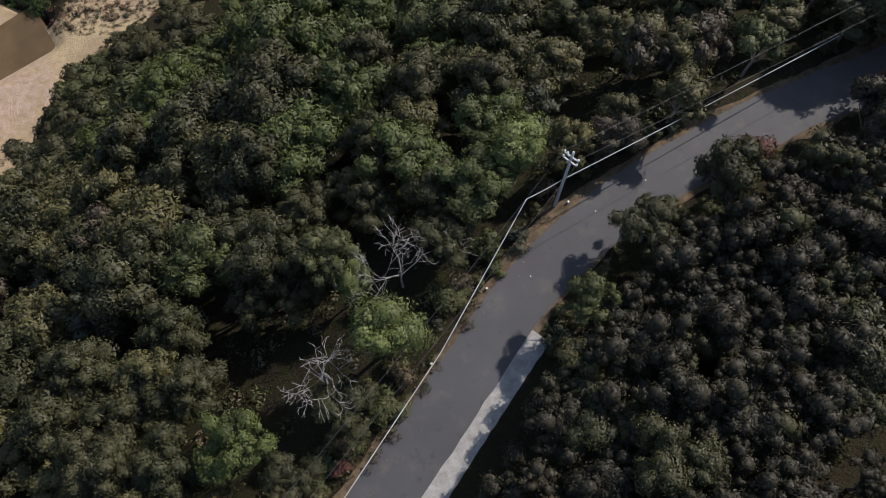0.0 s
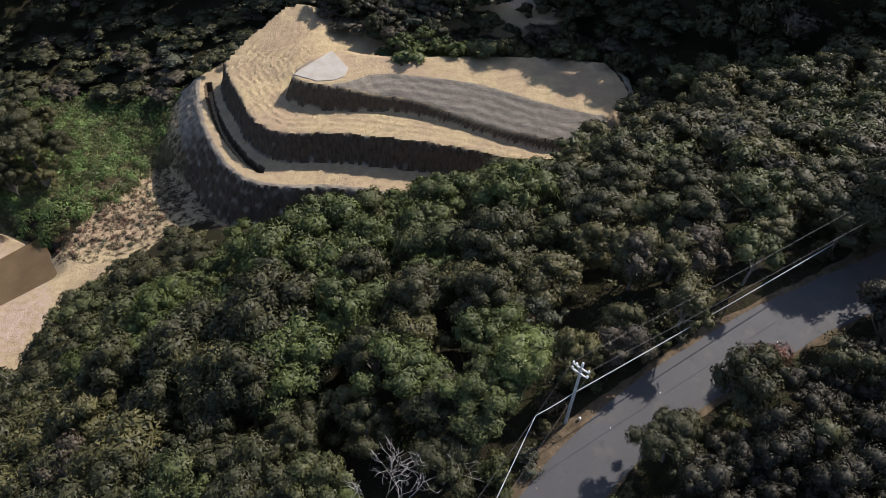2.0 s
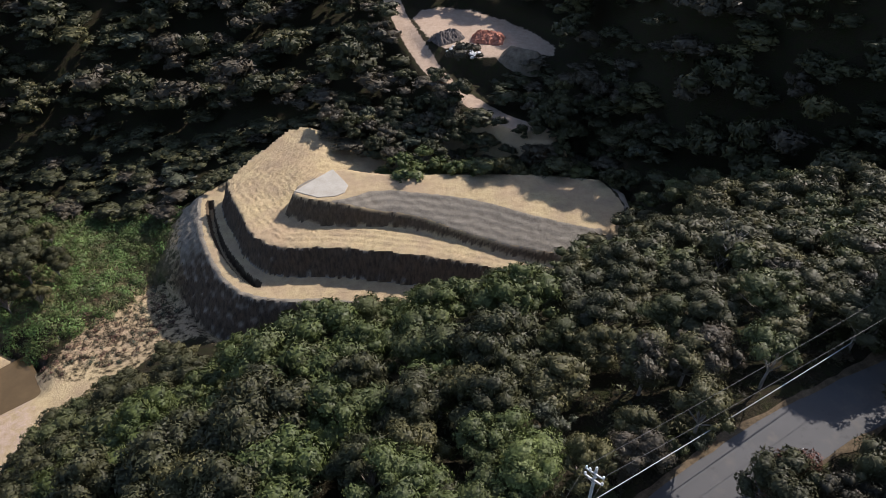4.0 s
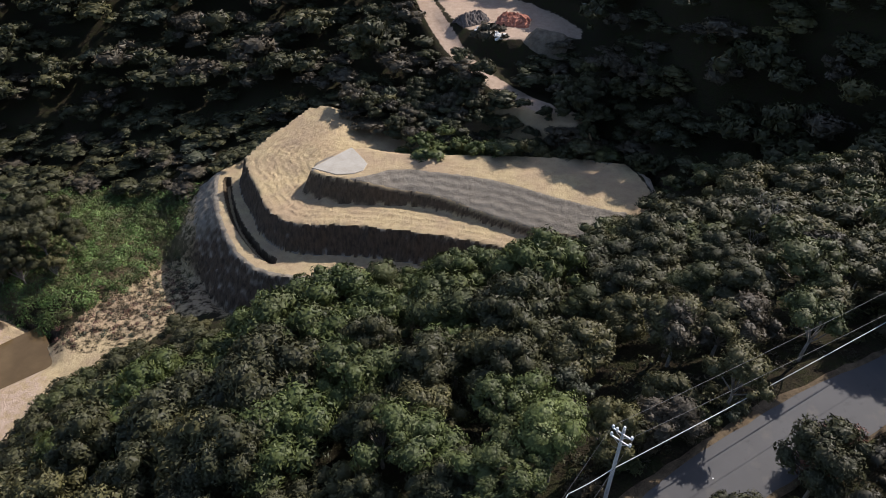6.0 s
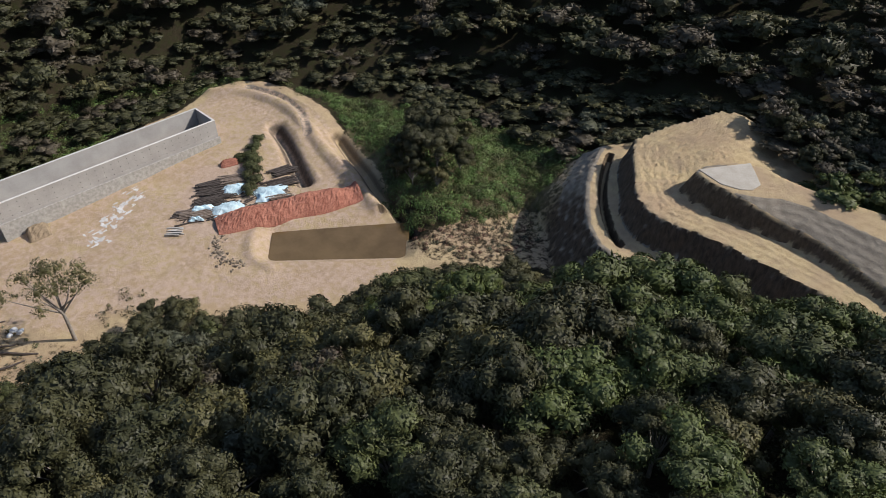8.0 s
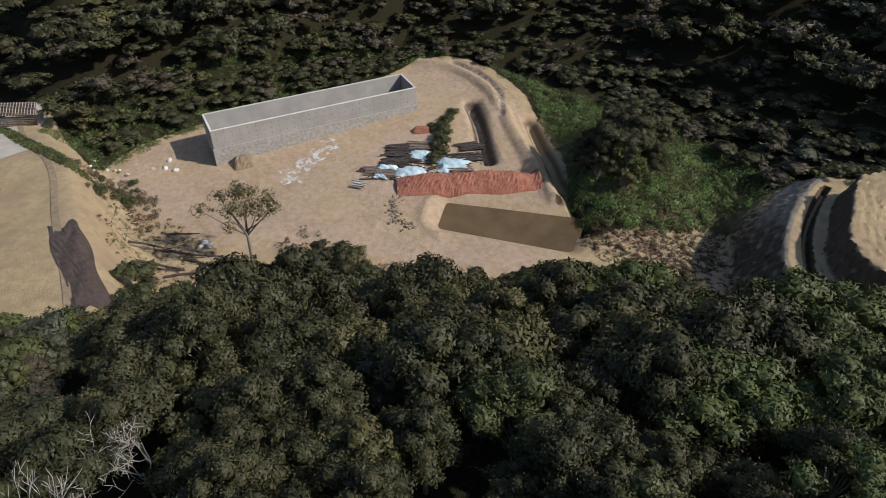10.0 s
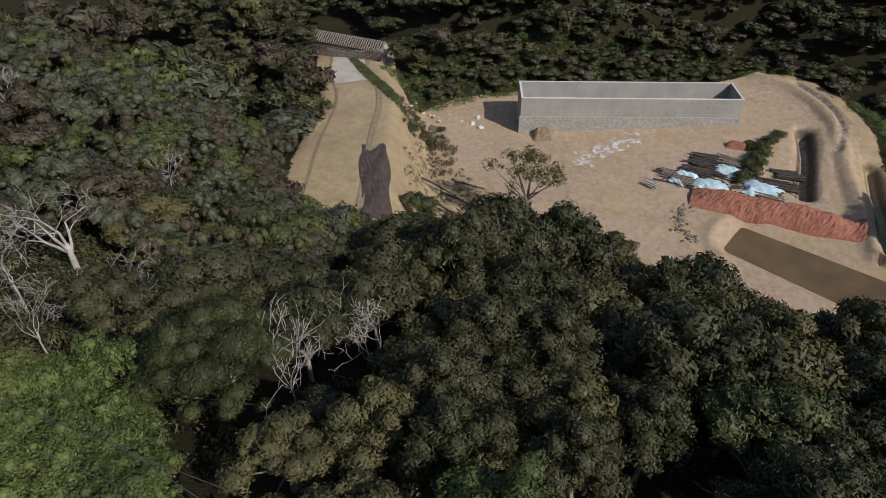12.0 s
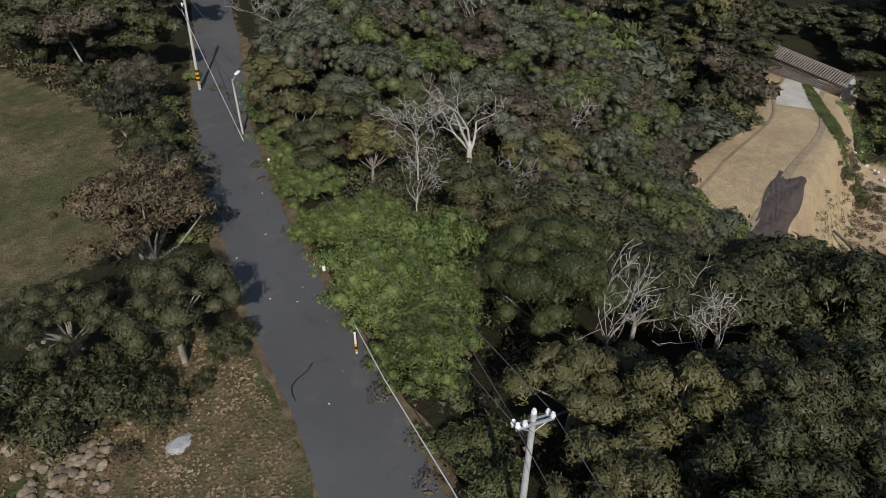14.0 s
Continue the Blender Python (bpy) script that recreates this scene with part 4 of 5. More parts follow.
tree_thing("broadleaf_tree", BRIGHT, -29.6, -20.6, 10, 0.98, "bushy bright yellow-green tree beside the lane", sink=0.9)
tree_thing("broadleaf_tree", BRIGHT, -25.3, -18.5, 140, 0.84, "bushy bright yellow-green tree beside the lane", sink=0.9)
tree_thing("broadleaf_tree", BRIGHT, -21.6, -15.0, 250, 0.6, "low bright green bushy tree beside the lane", sink=0.6)
tree_thing("broadleaf_tree", BRIGHT, -31.5, -26.4, 140, 0.7, "low bright green bushy tree beside the lane", sink=0.5)
for x_, y_, s_, a_ in ((-33.5, -33.2, 0.5, 20), (-36.5, -37.5, 0.45, 80), (-39.5, -41.5, 0.42, 140), (-28.8, -28.2, 0.45, 200), (-42.5, -46.5, 0.4, 250)):
    tree_thing("broadleaf_tree", BRIGHT, x_, y_, a_, s_, "low bright green bushy tree beside the lane", sink=0.4)
tree_thing("broadleaf_tree", DOME, -32.4, -12.2, 30, 1.12, "dense dome-shaped dark green tree")
for x_, y_, k_, s_ in ((-24.5, -1.8, 2, 1.1), (-27.5, 2.2, 4, 1.15), (-22.5, 2.8, 4, 1.05)):
    tree_thing("broadleaf_tree", FINE[k_], x_, y_, x_ * 53 % 360, s_, KIND_LABELS[k_] + ", above the lower bend", "trees of the near slope")
tree_thing("broadleaf_tree", FLAT, -14.8, -26.6, 30, 1.0, "spreading dark tree with forked pale trunk by the lane")
tree_thing("broadleaf_tree", FLAT, -11.5, -31.5, 130, 0.85, "spreading dark tree on the rocky verge")
tree_thing("broadleaf_tree", BROWN, -20.8, -36.4, 0, 1.5, "brown-leaved tree beside the lane", sink=1.6)
tree_thing("broadleaf_tree", BROWN, -24.0, -40.5, 100, 0.8, "russet-brown tree at the field's edge")
tree_thing("broadleaf_tree", FRESH, -4.6, 13.4, 0, 1.45, "young tree with fresh light green leaves")
tree_thing("broadleaf_tree", FRESH, -7.6, 19.5, 120, 0.95, "small fresh green tree among darker ones")
tree_thing("broadleaf_tree", FRESH, 7.2, 30.6, 70, 1.4, "light green tree close to the utility pole")
tree_thing("broadleaf_tree", FINE[10], -16.2, 4.2, 40, 1.0, "broad fresh green tree with rounded clumps above the lane")
for x_, y_, s_ in ((-40, -80, 0.6), (-41.5, -75.5, 0.55), (-40.5, -85.5, 0.65), (-39, -70.5, 0.5)):
    tree_thing("broadleaf_tree", KINDS[4], x_, y_, x_ * 50, s_, "dark evergreen tree at the edge of the field", "trees at the field's edge", sink=1.6)
tree_thing("broadleaf_tree", KINDS[5], -31.5, -51.5, 70, 0.75, "dark evergreen tree between field and lane", sink=1.8)
tree_thing("broadleaf_tree", KINDS[4], -35.5, -57.5, 10, 0.75, "dark evergreen tree between field and lane", sink=1.8)
tree_thing("broadleaf_tree", KINDS[5], -29.5, -46.8, 210, 0.62, "dark evergreen tree between field and lane", sink=1.8)
for x_, y_, k_, s_ in ((39.0, 33.6, 9, 1.0), (42.5, 36.4, 9, 1.15), (46.5, 38.2, 4, 1.1), (51, 40.5, 9, 1.2), (56, 43.5, 5, 1.2), (44, 32.5, 9, 1.2),
                       (43, 46.8, 4, 1.15), (48, 49.2, 5, 1.25), (53.5, 51.4, 4, 1.3)):
    tree_thing("broadleaf_tree", KINDS[k_], x_, y_, x_ * 71 % 360, s_, KIND_LABELS[k_] + ", overhanging the lane", "trees over the lane")
tree_thing("broadleaf_tree", SLENDER, -118.5, 29.5, 0, 1.9, "slender tall tree with a sparse umbrella crown on bare soil")
for x_, y_, k_, s_ in ((-104.5, 112.5, 4, 0.6), (-107, 116.5, 4, 0.75), (-105, 122.5, 5, 0.9), (-103, 129, 4, 0.8), (-96, 131, 2, 0.7), (-95, 118, 5, 0.95), (-98.5, 112, 4, 0.8),
                       (-90, 121.5, 4, 0.75), (-99.5, 124, 5, 1.0), (-91, 113.5, 2, 0.6), (-101, 118, 5, 0.95)):
    tree_thing("broadleaf_tree", KINDS[k_], x_, y_, x_ * 37 % 360, s_ * 1.5, KIND_LABELS[k_] + ", on the overgrown mound", "trees of the mound", sink=1.5)


def shrub_kind(seed, mat, radius, height, n, clump, count, size):
    r = np.random.default_rng(seed)
    cs, rs = crown_clumps(r, radius, height, 0.1, n, clump)
    return crown_mesh("foliage", r, cs, rs, mat, int(count * 1.45), size, 0.62, 0.5, -0.2)


SHRUBS = {"green": shrub_kind(71, LEAF_A, 1.1, 1.0, 8, 0.55, 400, 0.10), "olive": shrub_kind(72, LEAF_B, 1.0, 0.8, 7, 0.5, 400, 0.095),
          "bright": shrub_kind(73, LEAF_BRIGHT, 1.0, 0.9, 7, 0.5, 400, 0.10), "red": shrub_kind(74, LEAF_RED, 1.2, 1.3, 8, 0.6, 380, 0.10),
          "brown": shrub_kind(75, LEAF_BROWN, 1.0, 0.7, 7, 0.5, 360, 0.095), "dark": shrub_kind(76, LEAF_C, 1.6, 1.5, 24, 0.46, 760, 0.062),
          "grey": shrub_kind(77, LEAF_GREY, 1.0, 0.7, 7, 0.5, 360, 0.095)}
SHRUB_LABEL = {"green": "low green shrub", "olive": "low olive-green shrub", "bright": "fresh light green shrub", "red": "red-leaved shrub",
               "brown": "dry brown shrub", "dark": "dense dark green bush", "grey": "pale grey-green shrub"}


stem_rng = np.random.default_rng(78)
STEMS = mesh_of("stem", *tubes([([(0, 0, -0.2), (0.18 * math.cos(a_), 0.18 * math.sin(a_), 0.35), (0.5 * math.cos(a_ + 0.3), 0.5 * math.sin(a_ + 0.3), 0.8)], [0.035, 0.028, 0.012]) for a_ in stem_rng.uniform(0, 6.28, 6)], 4), BARK, True)


def shrub(kind, x, y, scale, where, r=tree_rng):
    ob = hold("shrub", x, y, at(x, y) - 0.1, r.uniform(0, 360), 1.0)
    ob.scale = (scale, scale, scale * r.uniform(0.8, 1.15))
    mesh_part("foliage", SHRUBS[kind], ob)
    mesh_part("stem", STEMS, ob)
    return tagged(ob, SHRUB_LABEL[kind] + " " + where, "shrub", "shrubs " + where)


# along the lane's two sides
road_pts = np.array(ROAD)
for i in range(150):
    k = tree_rng.uniform(0, 1)
    y = -62 + 112 * k
    j = int(np.argmin(np.abs(road_pts[:, 1] - y)))
    p, d = road_pts[j], road_pts[min(j + 1, len(road_pts) - 1)] - road_pts[j - 1]
    d = d / np.linalg.norm(d)
    left = i % 3 != 0
    if not left and -32 < y < 13:
        continue
    off = tree_rng.uniform(3.9, 6.6) if left else -tree_rng.uniform(3.6, 5.4)
    x_, y_ = p[0] - d[1] * off, y + d[0] * off
    if math.hypot(x_ - 10.8, y_ - 26.8) < 1.5:
        continue
    kinds = ["bright", "bright", "green", "olive", "green"] if y < -16 else ["olive", "green", "brown", "grey", "green"]
    shrub(kinds[int(tree_rng.integers(0, 5))], x_, y_, tree_rng.uniform(0.6, 1.35), "beside the lane")
for x_, y_, s_ in ((27.4, 31.0, 1.5), (29.6, 32.6, 1.1), (-7.9, 3.0, 0.6), (-44.3, -36.9, 1.9), (44.0, 39.5, 1.3)):
    shrub("red", x_, y_, s_, "beside the lane")
for x_, y_, s_ in ((-9.2, -27.4, 2.2), (-6.8, -31.5, 1.9), (-12.2, -28.2, 1.5), (-11.0, -25.0, 1.3), (-16.9, -24.7, 1.0), (-14.0, -24.2, 0.55), (-15.6, -29.5, 1.4), (-4.5, -34.0, 2.0)):
    shrub("dark", x_, y_, s_, "on the rocky verge")
for x_, y_, s_ in ((-10.7, -23.6, 0.6), (-12.8, -24.5, 0.5), (-9.0, -24.0, 0.7), (-19.3, -34.2, 0.9), (-18.2, -33.0, 0.8), (-16.6, -32.0, 0.7)):
    shrub("brown", x_, y_, s_, "on the rocky verge")
for i in range(26):
    shrub("olive" if i % 2 else "brown", tree_rng.uniform(-36, -12), tree_rng.uniform(-80, -46), tree_rng.uniform(0.2, 0.5), "in the dry field")
# disturbed soil by the ramp, and round the yard
for i in range(24):
    x_, y_ = -160 - tree_rng.uniform(-8, 8), 9 + tree_rng.uniform(-5, 8)
    shrub(["olive", "brown", "green", "grey"][i % 4], x_, y_, tree_rng.uniform(0.7, 1.7), "on disturbed soil")
for x_, y_, s_ in ((-131.5, 85.6, 1.7), (-134.2, 88.4, 2.0), (-137, 91.0, 2.1), (-140, 93.8, 2.0), (-142.8, 95.5, 1.8), (-145.6, 98.5, 1.6), (-148, 102, 1.5), (-144.5, 93.5, 1.5)):
    shrub("green", x_, y_, s_, "among the building materials")


def thicket(name, poly, count, mats, seed, lo, hi, label, leaf=0.2, dense=48):
    """Low growth that hides the soil, joined in one mesh."""
    r = np.random.default_rng(seed)
    xs_, ys_ = [p[0] for p in poly], [p[1] for p in poly]
    px = r.uniform(min(xs_), max(xs_), count)
    py = r.uniform(min(ys_), max(ys_), count)
    keep = inside(poly, px, py)
    px, py = px[keep], py[keep]
    pz = land(px, py)
    vs, ns, qs, mi, off = [], [], [], [], 0
    for x, y, z in zip(px, py, pz):
        k = r.uniform(lo, hi)
        v, f, n = leaves(r, [(x, y, z)], [(k, k, k * 0.8)], dense / max(k, 0.6), leaf, 0.0, 0.35)
        vs.append(v)
        ns.append(n)
        qs.append(f + off)
        mi.append(np.full(len(f), int(r.choice(len(mats)))))
        off += len(v)
    me = mesh_of(name, np.concatenate(vs), np.concatenate(qs), mats, False, np.concatenate(mi), np.concatenate(ns))
    return tagged(new(name, me), label, "undergrowth", kind="stuff")


thicket("creepers", [(-112, 117), (-104, 106), (-88, 100), (-76, 112), (-70, 124), (-66, 142), (-100, 150), (-130, 148), (-158, 135), (-172, 129), (-150, 130), (-128, 122)],
        2600, [LEAF_CREEPER, LEAF_CREEPER, LEAF_F, LEAF_BRIGHT, LEAF_A], 81, 0.9, 2.5, "bright green creepers over an earth mound", 0.24, 50)
thicket("undergrowth", [(-186, 100), (-186, 30), (-176, 8), (-196, 0), (-212, 30), (-200, 120), (-180, 128)], 2400, [LEAF_CREEPER, LEAF_BRIGHT, LEAF_A], 82, 0.7, 1.6, "rank green undergrowth at the yard's back edge")
thicket("brushwood", [(-86, 94), (-66, 99), (-60, 112), (-66, 124), (-76, 122), (-88, 106)], 620, [LEAF_BROWN, LEAF_BROWN, LEAF_RED, LEAF_GREY], 83, 0.35, 0.8, "heap of cut brown brushwood on bare earth")
thicket("verge_plants", [(-206, -9.4), (-188, -5.4), (-177, -2.1), (-164.4, 1.8), (-157.7, 4.9), (-159.9, 7.7), (-164, 5.5), (-179.8, 0.1), (-190, -2.6), (-205.8, -7)], 7000, [LEAF_A, LEAF_BRIGHT], 84, 0.3, 0.55, "strip of low green plants beside the ramp")
thicket("brush", [(-152, 8), (-140, 4), (-124, 4), (-112, 10), (-110, 22), (-126, 24), (-146, 20)], 260, [LEAF_BROWN, LEAF_B, LEAF_GREY, LEAF_A], 89, 0.3, 0.8, "dry brown brush on churned soil")
thicket("brush", [(-168, 4), (-152, 5), (-146, 16), (-158, 20), (-172, 12)], 200, [LEAF_BROWN, LEAF_BROWN, LEAF_B, LEAF_RED], 90, 0.5, 1.2, "brown and russet brush below the yard")
thicket("slope_scrub", [(-125, 44), (-100, 54), (-84, 68), (-74, 78), (-68, 70), (-84, 54), (-104, 42), (-120, 34)], 420, [LEAF_B, LEAF_GREY, LEAF_BROWN], 85, 0.5, 1.2, "dry scrub along the yard's lower edge")

slope_poly = [(-5, 4), (8, 27), (40, 46), (60, 54), (70, 90), (20, 88), (-30, 84), (-70, 62), (-84, 20), (-80, -30), (-66, -66), (-50, -54), (-24, -18)]
thicket("roadside_scrub", [(-13, -6), (-20, -13.5), (-27, -24), (-37, -37), (-43, -46), (-50, -56), (-46, -58), (-38.5, -47), (-28, -31.5), (-20.5, -19.5), (-13.6, -9)], 620, [LEAF_BRIGHT, LEAF_CREEPER, LEAF_A, LEAF_B, LEAF_BROWN], 91, 0.4, 0.9, "rank green roadside scrub along the lane", 0.09, 190)
# mostly dark leaf tones paint the shade of the strip below the lane
thicket("roadside_scrub", [(-9, -1), (-4, 5), (2, 14), (7.5, 23.5), (14, 30), (24, 36), (40, 44), (40, 48), (22, 40), (10, 33), (3, 24), (-3, 15), (-8, 7), (-12, 1)], 700, [LEAF_BANK, LEAF_DRY, LEAF_C, LEAF_B, LEAF_BANK], 92, 0.35, 0.8, "mixed dry roadside scrub along the lane", 0.09, 190)
thicket("understorey", [(-34, -20), (-48, -17), (-62, -26), (-66, -40), (-52, -46), (-40, -38)], 620, [LEAF_GREY, LEAF_B, LEAF_A, LEAF_A, LEAF_DRY], 95, 0.9, 1.9, "grey-green understorey round the dead trees")
thicket("undergrowth", [(-23, -37), (-29, -51), (-37, -65), (-37.5, -92), (-48, -92), (-46, -68), (-36, -50), (-27, -36)], 900, [LEAF_C, LEAF_C, LEAF_GREY, LEAF_B, LEAF_BROWN], 96, 0.6, 1.3, "dark low growth between field and lane")
thicket("understorey", slope_poly, 2600, [LEAF_A, LEAF_B, LEAF_C, LEAF_GREY, LEAF_BROWN], 86, 0.7, 1.5, "mixed green and brown understorey beneath the trees")
thicket("understorey", [(8, -6), (12, 10), (30, 26), (70, 42), (90, 30), (60, -20)], 700, [LEAF_A, LEAF_B, LEAF_C, LEAF_BROWN], 87, 0.7, 1.5, "mixed understorey above the lane")
thicket("understorey", [(-66, -66), (-100, -20), (-120, -22), (-160, -28), (-190, -40), (-150, -80), (-90, -90)], 1500, [LEAF_A, LEAF_C, LEAF_GREY], 88, 0.9, 1.8, "mixed understorey beside the ramp")

# ---- concrete basin ----
def tank():
    ob = new("concrete_tank")
    ob.matrix_world = pose(-163.6, 37.0, -52.2, 0, 0, math.degrees(math.atan2(58.3, 7.0)))
    long_, wide, high, th = 58.7, 10.5, 11.4, 0.5
    for name, x0, y0, x1, y1, z1 in (("front_wall", 0, 0, long_, th, high), ("back_wall", 0, wide - th, long_, wide, high),
                                     ("end_wall", 0, th, th, wide - th, high), ("end_wall", long_ - th, th, long_, wide - th, high)):
        bm = bmesh.new()
        box(bm, x0, y0, 0, x1, y1, z1 - 4.2, 0.03)
        s = 0.04 if name == "front_wall" else 0.0
        box(bm, x0, y0 + s, z1 - 4.2, x1, y1, z1, 0.03)
        part(name, bm, CONCRETE, ob)
    # added strips along the wall tops, coloured pale as a painted sunlit edge
    for x0, y0, x1, y1 in ((-0.03, -0.03, long_ + 0.03, th + 0.03), (-0.03, wide - th - 0.03, long_ + 0.03, wide + 0.03), (-0.03, th + 0.03, th + 0.03, wide - th - 0.03), (long_ - th - 0.03, th + 0.03, long_ + 0.03, wide - th - 0.03)):
        bm = bmesh.new()
        box(bm, x0, y0, high, x1, y1, high + 0.14, 0.02)
        part("coping", bm, SUNLIT_CONCRETE, ob, "pale wall-top strip with sunlight put into its colour")
    bm = bmesh.new()
    box(bm, th, th, 0, long_ - th, wide - th, 2.4)
    part("floor_slab", bm, CONCRETE, ob)
    bm = bmesh.new()
    box(bm, -0.3, -0.4, 0, long_ + 0.3, -0.005, 6.3, 0.04)
    part("footing", bm, CONCRETE_OLD, ob, "rough lower pour standing proud of the wall")
    for k in range(1, 9):
        bm = bmesh.new()
        box(bm, k * long_ / 9 - 0.03, 0.012, 6.4, k * long_ / 9 + 0.03, 0.036, high - 0.02)
        part("joint", bm, CONCRETE_OLD, ob)
    bm = bmesh.new()
    for i in range(27):
        for z in (7.4, 8.9, 10.4):
            x = 1.2 + i * 2.1
            rod(bm, (x, 0.10, z), (x, 0.02, z), 0.11, 0.11, 6)
    holes = part("tie_holes", bm, BLACK, ob, "rows of dark formwork tie holes")
    holes["kind"] = "stuff"
    return tagged(ob, "long open-topped grey concrete basin on bare earth", "tank")


tank()

# ---- loose material in the yard ----
def log(x, y, turn, long_, thick):
    v, f = tubes([([(-long_ / 2, 0, thick), (-long_ / 6, 0.15, thick * 1.2), (long_ / 6, -0.1, thick), (long_ / 2, 0.05, thick * 0.8)], [thick, thick * 0.9, thick * 0.75, thick * 0.5])], 8)
    ob = new("log", mesh_of("log", v, f, TIMBER_DARK, True))
    z0 = at(x - long_ / 2 * math.cos(radians(turn)), y - long_ / 2 * math.sin(radians(turn)))
    z1 = at(x + long_ / 2 * math.cos(radians(turn)), y + long_ / 2 * math.sin(radians(turn)))
    ob.matrix_world = pose(x, y, (z0 + z1) / 2, 0, -math.degrees(math.atan2(z1 - z0, long_)), turn)
    return tagged(ob, "dark felled log, also standing in for shadowed cuts in churned soil", "log", "felled logs")


# besides felled logs, these dark lines stand in for shadowed soil cuts
for x_, y_, a_, l_, t_ in ((-126, 12, 60, 10, 0.35), (-122, 16, 75, 9, 0.3), (-130, 17, 50, 11, 0.3), (-119, 7, 65, 8, 0.3), (-134, 12, 70, 9, 0.28), (-124, 20, 40, 9, 0.3), (-138, 20, 58, 8, 0.25)):
    log(x_, y_, a_, l_, t_)


def heap(name, line, width, height, mat, label, category, seed, lump=0.35):
    """A long loose heap."""
    r = np.random.default_rng(seed)
    pts = np.array(line, dtype=float)
    seg = np.hypot(*np.diff(pts, axis=0).T)
    run = np.concatenate([[0], np.cumsum(seg)])
    n, m = max(8, int(run[-1] / 0.45)), 19
    vs, fs = [], []
    for i in range(n):
        s = run[-1] * i / (n - 1)
        p = np.array([np.interp(s, run, pts[:, 0]), np.interp(s, run, pts[:, 1])])
        q = np.array([np.interp(s + 0.5, run, pts[:, 0]), np.interp(s + 0.5, run, pts[:, 1])]) - np.array([np.interp(s - 0.5, run, pts[:, 0]), np.interp(s - 0.5, run, pts[:, 1])])
        q /= np.linalg.norm(q)
        end = min(1.0, 0.25 + 1.4 * math.sin(math.pi * (i + 0.3) / n))
        wide_here = width * (0.75 + 0.25 * end) * (1 + 0.05 * math.sin(s * 0.5 + seed))
        for k in range(m):
            t = k / (m - 1) * 2 - 1
            x, y = p[0] - q[1] * t * wide_here / 2, p[1] + q[0] * t * wide_here / 2
            h = height * end * max(0.0, 1 - abs(t) ** 1.5) * (1 + 0.05 * math.sin(s * 0.37) + 0.04 * math.sin(s * 0.9))
            vs.append([x, y, h + r.normal(0, 0.11) * lump * 2 * (h > 0.05) * (1 + h * 0.3) - (0.3 if h < 0.05 else 0)])
    vs = np.array(vs)
    vs[:, 2] += land(vs[:, 0], vs[:, 1])
    for i in range(n - 1):
        for k in range(m - 1):
            j = i * m + k
            fs.append((j, j + m, j + m + 1, j + 1))
    return tagged(new(name, mesh_of(name, vs, fs, mat)), label, category)


heap("earth_mound", [(-127, 71), (-122.5, 79.5), (-115.5, 92), (-109, 103)], 10.0, 3.3, RED_EARTH, "long heap of loose brick-red earth", "soil heap", 1, 0.26)
heap("earth_mound", [(-147, 88), (-144.5, 92)], 3.0, 1.4, RED_EARTH, "small heap of red earth in the yard", "soil heap", 2)
heap("earth_mound", [(-161.0, 40.5), (-159.6, 45.5)], 6.0, 2.2, CLAY, "brown spoil heap against the concrete wall", "soil heap", 3)
heap("rubble_mound", [(-2, 184), (2, 187), (5, 190)], 7.5, 2.0, DARK_RUBBLE, "heap of dark broken rubble", "rubble heap", 4, 0.8)
heap("earth_mound", [(9, 187), (18, 185)], 7.0, 2.4, RED_EARTH, "heap of red soil in a far yard", "soil heap", 5, 0.6)
heap("gravel_mound", [(17, 176), (27, 171)], 8.0, 2.6, STONE, "grey gravel heap in a far yard", "gravel heap", 6, 0.2)


def rock_mesh(seed):
    bm = bmesh.new()
    bmesh.ops.create_icosphere(bm, subdivisions=2, radius=0.5)
    for v in bm.verts:
        v.co *= 1 + 0.35 * noise.noise(v.co * 2.1 + Vector((seed * 3.7, seed, 0)))
        v.co.z *= 0.7
    bmesh.ops.dissolve_limit(bm, angle_limit=radians(14), verts=bm.verts, edges=bm.edges)
    me = bpy.data.meshes.new("stone")
    bm.to_mesh(me)
    bm.free()
    return me


ROCKS = [rock_mesh(s) for s in range(5)]
for m_ in ROCKS:
    m_.materials.append(STONE)
ROCKS_W = [m_.copy() for m_ in ROCKS[:3]]
for m_ in ROCKS_W:
    m_.materials.clear()
    m_.materials.append(STONE_WHITE)


def stone(x, y, s, label, group, meshes=ROCKS, lift=0.15):
    ob = new("stone", meshes[int(tree_rng.integers(0, len(meshes)))])
    ob.matrix_world = pose(x, y, at(x, y) + lift * s, tree_rng.uniform(-20, 20), tree_rng.uniform(-20, 20), tree_rng.uniform(0, 360)) @ Matrix.Diagonal((s * tree_rng.uniform(0.8, 1.3), s, s * tree_rng.uniform(0.7, 1.1), 1))
    return tagged(ob, label, "stone", group)


for i in range(26):
    f_ = tree_rng.uniform(0, 1)
    stone(3 + 6 * f_ + tree_rng.normal(0, 0.8), 180 - 4 * f_ + tree_rng.normal(0, 0.8), tree_rng.uniform(0.6, 1.5), "white broken concrete lump", "white rubble lumps", ROCKS_W)
edge_line = [(-123.5, 69.5), (-120, 65.5), (-115, 63.5), (-110.5, 66)]
